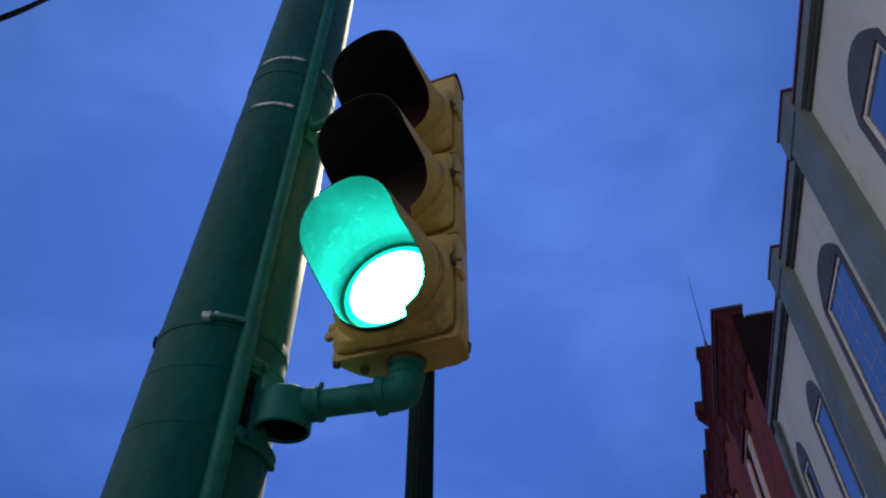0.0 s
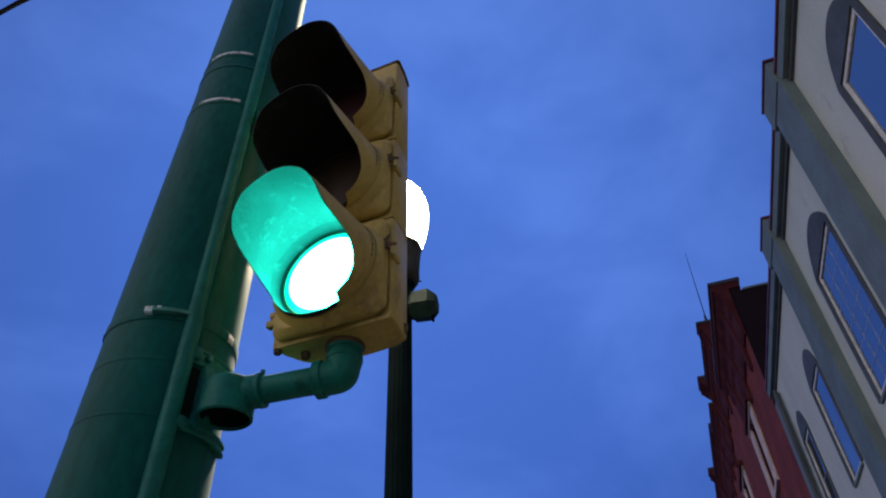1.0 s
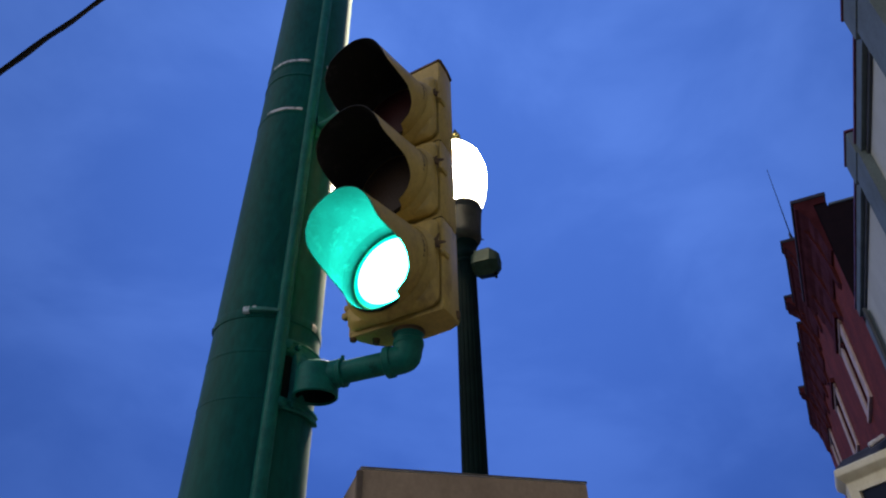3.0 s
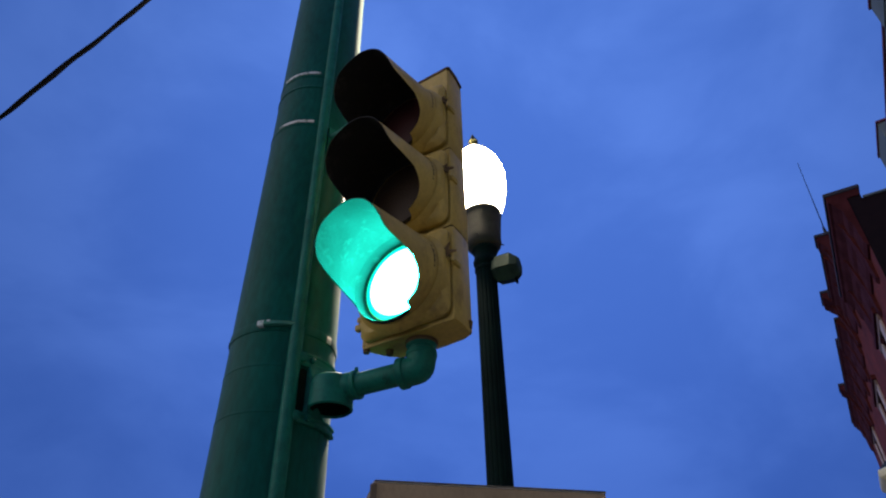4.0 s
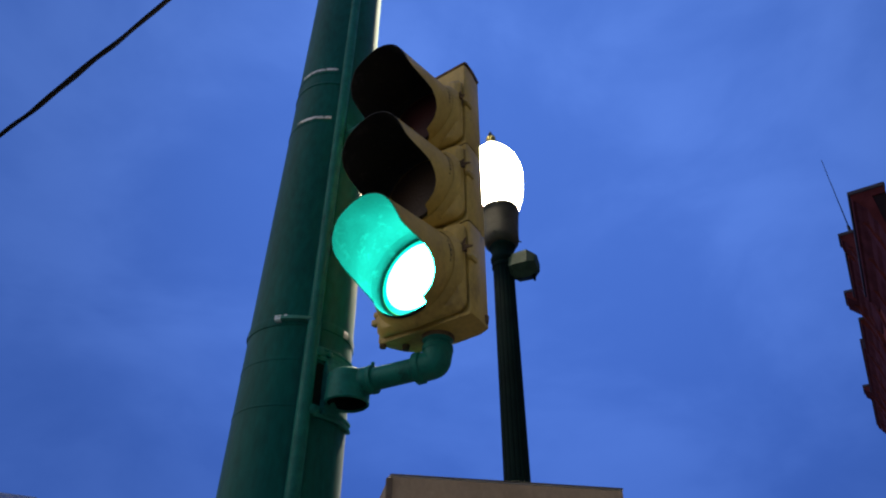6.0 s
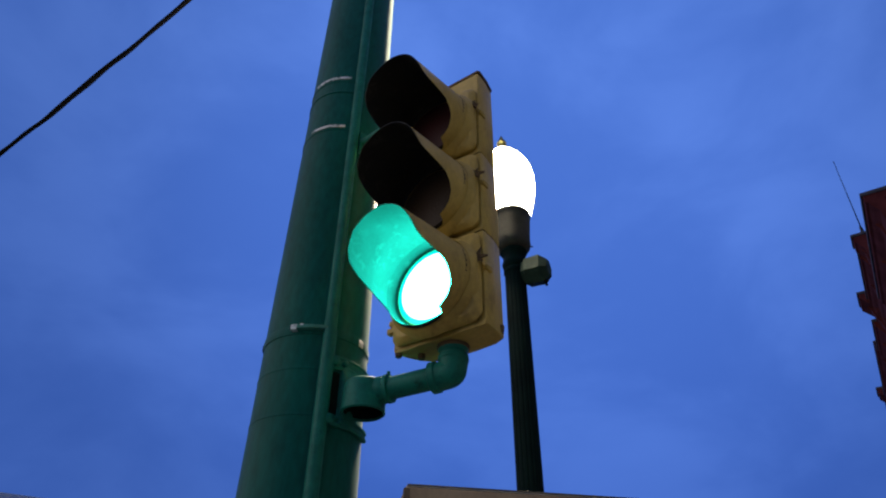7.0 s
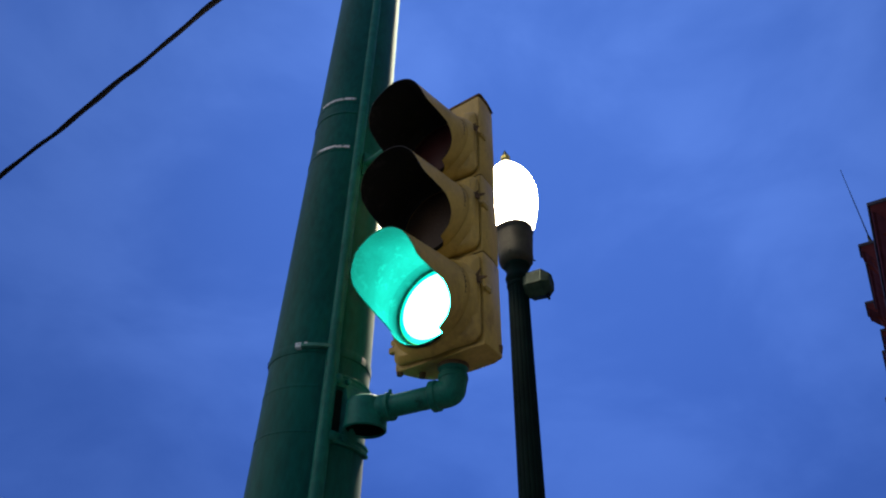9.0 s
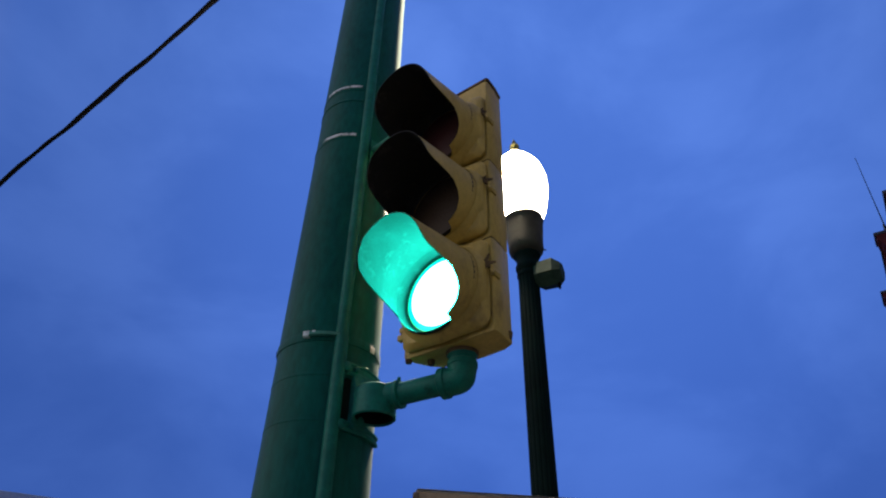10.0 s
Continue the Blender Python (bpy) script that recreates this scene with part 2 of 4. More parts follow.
BRICK_TRIM = material("dark_red_painted_cornice", (0.092, 0.019, 0.019), 0.9, second=(0.066, 0.014, 0.014), scale=2, grain=25, bump=0.3, spec=0.12)
STONE_TRIM = material("pale_pinkish_stone_trim", (0.64, 0.50, 0.46), 0.8, scale=3, grain=30, bump=0.2)
LINTEL = material("dull_brown_stone", (0.30, 0.20, 0.165), 0.85, scale=3, grain=30, bump=0.2)
CAP_STONE = material("dark_slate_cap_stone", (0.050, 0.045, 0.055), 0.8, scale=2, grain=30, bump=0.25)
CREAM = material("cream_painted_wood", (0.88, 0.80, 0.54), 0.6, second=(0.80, 0.71, 0.46), scale=3, grain=40, bump=0.15)
ROOFING = material("dark_roofing", (0.05, 0.05, 0.055), 0.9, scale=1, grain=20, bump=0.3)
ASPHALT = material("asphalt", (0.05, 0.05, 0.052), 0.9, scale=0.7, grain=60, bump=0.5)
CONCRETE = material("pavement_concrete", (0.13, 0.127, 0.122), 0.9, scale=1.2, grain=40, bump=0.3, stain=(0.095, 0.092, 0.09), stain_scale=2)
PALE_WALL = material("pale_painted_wall", (0.66, 0.65, 0.62), 0.8, scale=0.6, grain=20, bump=0.2)


# ---------------------------------------------------------------- mesh helpers
def mesh_object(name, bm, mat, parent=None, label="", smooth=35):
    bmesh.ops.recalc_face_normals(bm, faces=bm.faces)
    me = bpy.data.meshes.new(name)
    bm.to_mesh(me)
    bm.free()
    me.materials.append(mat)
    if smooth:
        me.shade_smooth()
        me.set_sharp_from_angle(angle=radians(smooth))
    ob = new(name, me)
    if parent is not None:
        ob.parent = parent
    if label:
        tagged(ob, label)
    return ob


def part(name, bm, mat, parent, label="", smooth=35):
    return mesh_object(name, bm, mat, parent, label, smooth)


def thing(name, m, label, category, group="", kind=""):
    ob = new(name)
    ob.empty_display_size = 0.1
    ob.matrix_basis = m
    return tagged(ob, label, category, group, kind)


def loft(bm, loops, closed=True, cap_start=True, cap_end=True):
    """Skins a row of equally long loops of points."""
    rings = [[bm.verts.new(p) for p in loop] for loop in loops]
    n = len(rings[0])
    for a, b in zip(rings, rings[1:]):
        for i in range(n if closed else n - 1):
            j = (i + 1) % n
            bm.faces.new((a[i], a[j], b[j], b[i]))
    if cap_start:
        bm.faces.new(rings[0][::-1])
    if cap_end:
        bm.faces.new(rings[-1])
    return bm


def circle(r, z, n=24, cx=0.0, cy=0.0):
    return [(cx + r * math.cos(2 * math.pi * i / n), cy + r * math.sin(2 * math.pi * i / n), z) for i in range(n)]


def turned(profile, n=32, cap_start=True, cap_end=True):
    """A turned body from (radius, height) pairs."""
    return loft(bmesh.new(), [circle(r, z, n) for r, z in profile], True, cap_start, cap_end)


def tube(points, radii, n=16, bm=None):
    """A round bar along points, with a radius for each."""
    bm = bm or bmesh.new()
    pts = [Vector(p) for p in points]
    loops, side = [], None
    for i, p in enumerate(pts):
        d = (pts[min(i + 1, len(pts) - 1)] - pts[max(i - 1, 0)]).normalized()
        if side is None:
            side = d.orthogonal().normalized()
        side = (side - d * side.dot(d)).normalized()
        up = d.cross(side)
        r = radii[i] if isinstance(radii, (list, tuple)) else radii
        loops.append([p + r * (math.cos(a) * side + math.sin(a) * up) for a in (2 * math.pi * k / n for k in range(n))])
    return loft(bm, loops)


def box(bm, x0, x1, y0, y1, z0, z1, bevel=0.0):
    made = bmesh.ops.create_cube(bm, size=1.0, matrix=Matrix.LocRotScale(((x0 + x1) / 2, (y0 + y1) / 2, (z0 + z1) / 2), None,
                                                                          (abs(x1 - x0), abs(y1 - y0), abs(z1 - z0))))
    if bevel:
        edges = list({e for v in made["verts"] for e in v.link_edges})
        bmesh.ops.bevel(bm, geom=edges, offset=bevel, segments=2, profile=0.5, affect="EDGES")
    return bm


def block(x0, x1, y0, y1, z0, z1, bevel=0.0):
    return box(bmesh.new(), x0, x1, y0, y1, z0, z1, bevel)


def rounded(w, h, r, n=5):
    """Outline of a rounded rectangle, as (u, v) pairs."""
    out = []
    for cx, cy, a0 in ((w - r, h - r, 0), (-w + r, h - r, 90), (-w + r, -h + r, 180), (w - r, -h + r, 270)):
        for k in range(n + 1):
            a = radians(a0 + 90 * k / n)
            out.append((cx + r * math.cos(a), cy + r * math.sin(a)))
    return out


def wall_with_openings(y0, y1, z0, z1, openings, depth):
    """A wall in the plane x = 0, depth thick towards +x, with rectangular openings (y0, y1, z0, z1) right through."""
    ys = sorted({y0, y1, *[o[0] for o in openings], *[o[1] for o in openings]})
    zs = sorted({z0, z1, *[o[2] for o in openings], *[o[3] for o in openings]})
    bm = bmesh.new()
    grid = {(i, j): bm.verts.new((0, y, z)) for i, y in enumerate(ys) for j, z in enumerate(zs)}
    for i in range(len(ys) - 1):
        for j in range(len(zs) - 1):
            cy, cz = (ys[i] + ys[i + 1]) / 2, (zs[j] + zs[j + 1]) / 2
            if not any(a < cy < b and c < cz < d for a, b, c, d in openings):
                bm.faces.new((grid[i, j], grid[i + 1, j], grid[i + 1, j + 1], grid[i, j + 1]))
    bmesh.ops.delete(bm, geom=[v for v in bm.verts if not v.link_faces], context="VERTS")
    made = bmesh.ops.extrude_face_region(bm, geom=bm.faces[:])
    bmesh.ops.translate(bm, vec=(depth, 0, 0), verts=[v for v in made["geom"] if isinstance(v, bmesh.types.BMVert)])
    return bm


# ---------------------------------------------------------------- ground
STREET = pose(3.4407 * math.cos(0.3185), -3.4407 * math.sin(0.3185), 0, 0, 0, -math.degrees(0.3185))  # x into the houses, y along the street


def build_ground():
    bm = bmesh.new()
    bmesh.ops.create_grid(bm, x_segments=2, y_segments=2, size=600)
    bmesh.ops.translate(bm, vec=(0, 0, -0.15), verts=bm.verts)
    tagged(mesh_object("ground", bm, ASPHALT, smooth=0), "dark asphalt street surface reaching the horizon", "ground", kind="structure")
    # coloured dark, out of view, to limit lamp light bounced upwards
    pave = mesh_object("pavement", block(-5.2, 0.3, -20, 70, -0.149, 0.0, 0.01), CONCRETE, smooth=0)
    pave.matrix_basis = STREET
    tagged(pave, "dark grey concrete pavement along the houses", "pavement", kind="structure")
    kerb = mesh_object("kerb", block(-5.36, -5.204, -20, 70, -0.149, 0.005, 0.015), CONCRETE, smooth=0)
    kerb.matrix_basis = STREET
    tagged(kerb, "concrete kerb between pavement and street", "kerb", kind="structure")


build_ground()
PAVED = 0.0


# ---------------------------------------------------------------- traffic signal pole
POLE = (-0.608, 1.547)


def pole_radius(z):
    return 0.1764 - 0.0076 * (z - 2.405)


def on_pole(deg, z, out=0.0):
    r = pole_radius(z) + out
    return Vector((r * math.cos(radians(deg)), r * math.sin(radians(deg)), z))


def pole_band(z, height, proud, a0=0.0, a1=360.0, n=48):
    """A flat band round the pole, or a piece of one between two angles."""
    bm = bmesh.new()
    whole = a1 - a0 >= 360
    count = n if whole else n + 1
    angles = [a0 + (a1 - a0) * i / n for i in range(count)]
    loops = []
    for out, dz in ((0.0, 0), (proud * 0.8, 0), (proud, height * 0.15), (proud, height * 0.85), (proud * 0.8, height), (0.0, height)):
        loops.append([on_pole(a, z + dz, out - 0.001) for a in angles])
    loft(bm, loops, whole, False, False)
    return bm


def build_pole():
    pole = thing("signal_pole", pose(*POLE, PAVED), "tapered green-painted steel street pole with riser strip and bands", "pole")
    shaft = turned([(0.26, 0.0), (0.26, 0.03), (pole_radius(0.0) + 0.01, 0.05)] + [(pole_radius(z), z) for z in (0.3, 1.0, 2.0, 2.4, 3.0, 4.0, 6.0, 8.0, 10.0)], 64)
    part("shaft", shaft, GREEN, pole)
    # riser: a half-round cable guard running up the face
    bm = bmesh.new()
    loops = []
    profile = [(-0.021, -0.010)] + [(-0.021 * math.cos(math.pi * k / 10), 0.002 + 0.020 * math.sin(math.pi * k / 10)) for k in range(11)] + [(0.021, -0.010)]
    for z in (0.2, 1.0, 2.0, 2.5, 3.0, 4.0, 6.0, 8.0, 9.8):
        mid, tang = on_pole(RISER, z), Vector((-math.sin(radians(RISER)), math.cos(radians(RISER)), 0))
        rad = Vector((math.cos(radians(RISER)), math.sin(radians(RISER)), 0))
        loops.append([mid + tang * a + rad * b for a, b in profile])
    loft(bm, loops)
    part("riser_strip", bm, GREEN_FITTING, pole, "narrow half-round green cable riser", 40)
    # the riser's lower length is a heavier conduit, standing off the shaft
    foot = [on_pole(RISER, z, 0.012) for z in (0.2, 1.0, 2.0, 2.54)]
    part("conduit", tube(foot, 0.0215, 16), GREEN_FITTING, pole, "green-painted conduit below the band")
    # ledge band above the lower bracket, with its worn flakes
    part("band", pole_band(2.527, 0.032, 0.0045), GREEN, pole)
    part("ledge", pole_band(2.540, 0.015, 0.020, -90, -56, 16), LEDGE, pole, "ledge of the band, paint rubbed pale")
    part("worn_flake", pole_band(2.535, 0.021, 0.0212, -92, -86, 6), WORN, pole, "flaked pale paint on the band")
    part("worn_flake", pole_band(2.548, 0.008, 0.0210, -83, -80, 4), WORN, pole, "flaked pale paint on the band")
    part("worn_flake", pole_band(2.530, 0.025, 0.0064, -16, -8, 6), WORN, pole, "flaked pale paint on the band")
    for z, h in ((2.405, 0.010), (2.255, 0.008)):
        part("band", pole_band(z, h, 0.0022), GREEN, pole)
    # steel straps of the upper bracket, paint worn off their edges
    for z, a0, a1 in ((3.786, -125, -66), (3.786, -40, -18), (3.484, -118, -66)):
        part("strap", pole_band(z, 0.014, 0.005, a0, a1, 20), WORN, pole, "steel strap with paint worn to pale metal")
    part("strap", pole_band(3.70, 0.010, 0.004), GREEN, pole)
    part("strap", pole_band(3.770, 0.020, 0.003), GREEN, pole)
    part("strap", pole_band(3.470, 0.018, 0.003), GREEN, pole)
    # dark strip painted for the shade in the gap beside the lower bracket
    part("shade_strip", pole_band(2.272, 0.150, 0.002, -46.5, -36.5, 6), HOLLOW, pole, "dark strip for the shaded gap")
    # bolt on the flank
    bolt = on_pole(-172, 2.570)
    part("bolt", tube([bolt, bolt + Vector((-0.014, -0.002, 0)), bolt + Vector((-0.018, -0.003, 0))], [0.020, 0.020, 0.014], 6), HOLLOW, pole, "dark bolt head")
    # upper bracket plate, behind the visors
    bm = tube([on_pole(-40, 3.42, -0.01), on_pole(-36, 3.42, 0.05), on_pole(-33, 3.43, 0.11)], [0.020, 0.018, 0.018], 16)
    part("bracket", bm, GREEN_FITTING, pole)
    bm = bmesh.new()
    rad = Vector((math.cos(radians(-38)), math.sin(radians(-38)), 0))
    tang = Vector((-rad.y, rad.x, 0))
    base = on_pole(-38, 3.38)
    loft(bm, [[base + rad * d + tang * a + Vector((0, 0, b)) for a, b in ((-0.022, -0.03), (0.022, -0.03), (0.022, 0.09), (-0.022, 0.09))] for d in (-0.01, 0.012)])
    part("bracket_plate", bm, GREEN_FITTING, pole, smooth=20)


RISER = -53
build_pole()


# ---------------------------------------------------------------- bracket arm under the signal
SIGNAL = Vector((-0.118, 1.3425, 2.4315))
SIGNAL_TURN = -21.1


def build_arm():
    arm = thing("bracket_arm", pose(0, 0, 0), "green-painted pipe arm carrying the signal from the pole", "bracket")
    foot = Vector((-0.089, 1.397, 2.434))
    bend = Vector((-0.090, 1.394, 2.345))
    hub = Vector((-0.380, 1.443, 2.329))
    way = (hub - bend).normalized()
    # collar and nipple under the housing
    part("collar", tube([foot, foot + Vector((0, 0, -0.012)), foot + Vector((0, 0, -0.020))], [0.047, 0.047, 0.042], 24), GREEN_FITTING, arm)
    part("nipple", tube([foot + Vector((0, 0, -0.015)), foot + Vector((0, 0, -0.06))], 0.040, 24), GREEN_FITTING, arm)
    # elbow
    a, b = foot + Vector((0, 0, -0.052)), bend + way * 0.042
    pts = [foot + Vector((0, 0, -0.030)), foot + Vector((0, 0, -0.034)), foot + Vector((0, 0, -0.047)), a]
    for k in range(1, 11):
        u = k / 11
        p, q, r = (1 - u) ** 2, 6.5 * u * (1 - u), u * u
        pts.append((a * p + bend * q + b * r) / (p + q + r))
    pts += [b, b + way * 0.010]
    part("elbow", tube(pts, [0.041, 0.046, 0.047, 0.0445] + [0.0425] * 10 + [0.0425, 0.043], 28), GREEN_FITTING, arm)
    part("elbow_rim", tube([b + way * 0.002, b + way * 0.005, b + way * 0.024, b + way * 0.027], [0.044, 0.0475, 0.0475, 0.043], 28), GREEN_FITTING, arm)
    # pipe
    part("pipe", tube([b, hub - way * 0.06], 0.0345, 24), GREEN_FITTING, arm)
    part("flange", tube([hub - way * 0.093, hub - way * 0.091, hub - way * 0.080, hub - way * 0.077], [0.040, 0.0445, 0.0445, 0.041], 28), GREEN_FITTING, arm)
    part("flange_bolt", tube([hub - way * 0.085 + Vector((0, -0.012, 0.040)), hub - way * 0.085 + Vector((0, -0.012, 0.050))], 0.006, 8), GREEN_FITTING, arm)
    # hub: an upright hollow fitting, open below
    bm = bmesh.new()
    top = 0.041
    loft(bm, [circle(r, z, 28) for r, z in ((0.052, 0.00), (0.060, -0.056), (0.063, -0.063), (0.068, -0.059), (0.066, 0.018), (0.062, 0.032), (0.048, top), (0.010, top + 0.003))], True, False, True)
    bmesh.ops.translate(bm, vec=hub, verts=bm.verts)
    part("hub", bm, GREEN_FITTING, arm, "hollow green pole fitting, open below")
    # near-black liner: the hollow's shade is in its colour
    bm = turned([(0.020, -0.020), (0.054, -0.022), (0.0590, -0.055)], 28, True, False)
    bmesh.ops.translate(bm, vec=hub, verts=bm.verts)
    part("hub_throat", bm, HOLLOW, arm, "dark liner, shade painted inside the fitting")
    part("hub_neck", tube([hub - way * 0.030, hub - way * 0.060, hub - way * 0.076, hub - way * 0.079], [0.044, 0.043, 0.042, 0.040], 28), GREEN_FITTING, arm)
    # saddle between hub and pole
    c = Vector((*POLE, 0))
    rad = (Vector((hub.x, hub.y, 0)) - c).normalized()
    tang = Vector((-rad.y, rad.x, 0))
    bm = bmesh.new()
    loops = []
    for d, w, h in ((0.165, 0.038, 0.095), (0.186, 0.038, 0.095), (0.190, 0.036, 0.070), (0.194, 0.034, 0.060)):
        m = c + rad * d + Vector((0, 0, hub.z + 0.008))
        loops.append([m + tang * u + Vector((0, 0, v)) for u, v in rounded(w, h, 0.02, 4)])
    loft(bm, loops)
    part("saddle", bm, GREEN_FITTING, arm)
    # clamps above and below the hub: cast half-collars with a rolled lip and a bolt
    a0 = math.degrees(math.atan2(rad.y, rad.x))
    for z, d, tall, end in ((2.414, 0.012, 0.046, 36), (2.230, 0.016, 0.032, 12)):
        loops = []
        for out, dz in ((-0.004, 0), (d * 0.9, 0.0), (d, 0.004), (d, 0.010), (d * 0.75, 0.014), (d * 0.75, tall - 0.012), (d, tall - 0.008), (d, tall - 0.002), (d * 0.8, tall), (-0.004, tall)):
            loops.append([c + on_pole(t, z + dz, out) for t in range(-48, end + 1, 4)])
        bm = loft(bmesh.new(), loops, False, False, False)
        part("clamp", bm, GREEN_FITTING, arm)
        p = c + on_pole(a0 - 10, z + tall * 0.5, d * 0.7)
        part("clamp_bolt", tube([p, p + rad * 0.012, p + rad * 0.014], [0.010, 0.010, 0.007], 6), GREEN_FITTING, arm)
        # ear of the clamp beside the riser
        e = c + on_pole(-46, z + tall * 0.5, d * 0.5)
        er = Vector((math.cos(radians(-46)), math.sin(radians(-46)), 0))
        part("clamp_ear", tube([e - er * 0.01, e + er * 0.018, e + er * 0.021], [0.016, 0.016, 0.011], 10), GREEN_FITTING, arm)


build_arm()


# ---------------------------------------------------------------- traffic signal
SECTION = 0.337


def visor_length(deg):
    """How far the tunnel visor reaches out at an angle from its crown."""
    right = ((0, 0.254), (45, 0.250), (68, 0.240), (80, 0.228), (86, 0.213), (90, 0.180), (94, 0.144), (98, 0.112), (108, 0.085), (118, 0.066), (132, 0.054), (150, 0.050), (153, 0.028), (158, 0.012), (181, 0.010))
    left = ((0, 0.254), (45, 0.248), (68, 0.230), (82, 0.206), (90, 0.168), (99, 0.102), (108, 0.042), (116, 0.014), (181, 0.010))
    a, marks = abs(deg), right if deg > 0 else left
    for (a0, l0), (a1, l1) in zip(marks, marks[1:]):
        if a <= a1:
            return l0 + (l1 - l0) * (a - a0) / (a1 - a0)
    return 0.010


def build_visor(parent, z):
    """A full-circle tunnel visor, cut away below; black inside."""
    bm = bmesh.new()
    r, n, steps, thick = 0.152, 120, 10, 0.003
    walls = []
    for q in (r, r - thick):
        rows = []
        for i in range(n):
            deg = -180 + 360 * i / n
            a, reach = radians(deg), visor_length(deg)
            pinch = 0.70 if math.sin(a) > 0 else 0.0
            rows.append([bm.verts.new(((q - 0.036 * reach * k / steps) * math.sin(a) * (1 - pinch * reach * k / steps), FACE - 0.004 - reach * k / steps, z + (q - 0.036 * reach * k / steps) * math.cos(a) - 0.030 * reach * k / steps)) for k in range(steps + 1)])
        walls.append(rows)
    ov, iv = walls
    dark = []
    for i in range(n):
        j = (i + 1) % n
        for k in range(steps):
            bm.faces.new((ov[i][k], ov[j][k], ov[j][k + 1], ov[i][k + 1]))
            dark.append(bm.faces.new((iv[i][k], iv[i][k + 1], iv[j][k + 1], iv[j][k])))
        dark.append(bm.faces.new((ov[i][steps], ov[j][steps], iv[j][steps], iv[i][steps])))
    for f in dark:
        f.material_index = 1
    ob = part("visor", bm, YELLOW, parent, "yellow tunnel visor, matt black inside")
    ob.data.materials.append(VISOR_BLACK)
    return ob


FACE = -0.052  # front of the doors


def build_latch(bm, x, y, z):
    """A cast lug on the flank with an eye bolt and a wing nut."""
    box(bm, x - 0.008, x + 0.010, y - 0.016, y + 0.020, z - 0.013, z + 0.013, 0.004)
    tube([Vector((x + 0.007, y + 0.016, z)), Vector((x + 0.007, y - 0.030, z))], 0.005, 8, bm)
    for side in (-1, 1):
        d = Vector((0.25, 0, side))
        o = Vector((x + 0.007, y - 0.026, z))
        tube([o, o + d * 0.007, o + d * 0.014 + Vector((0, -0.004, 0))], [0.005, 0.0055, 0.003], 8, bm)


def build_section(signal, k, lens_material, lens_label):
    z0, z1 = k * SECTION + 0.003, (k + 1) * SECTION - 0.003
    zc = (z0 + z1) / 2
    # housing: straight flanks, back drawn in
    plan = [(-0.166, -0.006), (0.166, -0.006), (0.171, 0.002), (0.168, 0.055), (0.159, 0.104), (0.128, 0.118), (0.060, 0.124), (0.0, 0.126),
            (-0.060, 0.122), (-0.105, 0.106), (-0.133, 0.080), (-0.154, 0.042), (-0.171, 0.002)]

    def ring(s, z):
        return [(x * s, (y - 0.05) * s + 0.05, z) for x, y in plan]

    bm = bmesh.new()
    if k == 0:
        heights = [(0.97, 0.001), (0.99, 0.003), (1, 0.009), (1, z1 - 0.004), (0.985, z1)]
    elif k == 2:
        heights = [(0.985, z0), (1, z0 + 0.004), (1, z1 + 0.072), (0.985, z1 + 0.078), (0.95, z1 + 0.081)]
    else:
        heights = [(0.985, z0), (1, z0 + 0.004), (1, z1 - 0.004), (0.985, z1)]
    loft(bm, [ring(s, z) for s, z in heights])
    if k == 2:
        lid = loft(bmesh.new(), [ring(q, z1 + z) for q, z in ((0.96, 0.0815), (1.025, 0.083), (1.03, 0.090), (0.98, 0.096))])
    section = part("signal_section", bm, YELLOW, signal, "dirty yellow signal housing section", 40)
    if k == 2:
        part("cap_plate", lid, GRIME, section, "dark cap plate", 30)
    # door: raised rounded plate with sloping rim and a round boss for the visor
    h = SECTION / 2 - 0.013
    bm = bmesh.new()
    loops = []
    for w, hh, r, y in ((0.160, h, 0.030, -0.011), (0.161, h + 0.001, 0.030, -0.014), (0.161, h + 0.001, 0.030, -0.022), (0.157, h - 0.003, 0.034, -0.028), (0.150, h - 0.010, 0.042, -0.036), (0.146, h - 0.014, 0.044, -0.040)):
        loops.append([(u, y, zc + v) for u, v in rounded(w, hh, r, 7)])
    loft(bm, loops)
    door = part("door", bm, YELLOW, section)
    # black inset plate paints the shade in the groove round the door
    bm = loft(bmesh.new(), [[(u, y, zc + v) for u, v in rounded(0.155, h - 0.005, 0.030, 7)] for y in (-0.004, -0.013)])
    part("door_groove_shade", bm, SEAM, section, "black plate for the shade in the door groove")
    bm = bmesh.new()
    rings = []
    for r, y in ((0.150, -0.031), (0.1720, -0.031), (0.1680, -0.042), (0.1620, -0.051), (0.1570, -0.058), (0.1535, FACE - 0.011)):
        rings.append([(min(0.1605, max(-0.1605, r * math.cos(a))), y, zc + r * math.sin(a)) for a in (2 * math.pi * i / 56 for i in range(56))])
    loft(bm, rings, True, False, False)
    part("visor_ring", bm, YELLOW, section, smooth=70)
    bm = bmesh.new()
    rings = []
    for r, y in ((0.1525, -0.040), (0.1490, FACE - 0.028), (0.1475, FACE - 0.024), (0.1455, FACE - 0.010), (0.1420, FACE + 0.006), (0.1290, FACE + 0.016)):
        rings.append([(r * math.cos(a), y, zc + r * math.sin(a)) for a in (2 * math.pi * i / 48 for i in range(48))])
    loft(bm, rings, True, False, False)
    part("lens_gasket", bm, VISOR_BLACK, section, "black rubber ring round the lens")
    # lens: shallow dome
    bm = bmesh.new()
    rings = []
    for i in range(1, 9):
        r = 0.115 * i / 8
        rings.append([(r * math.cos(a), FACE + 0.008 - 0.015 * (1 - (i / 8) ** 2), zc + r * math.sin(a)) for a in (2 * math.pi * j / 48 for j in range(48))])
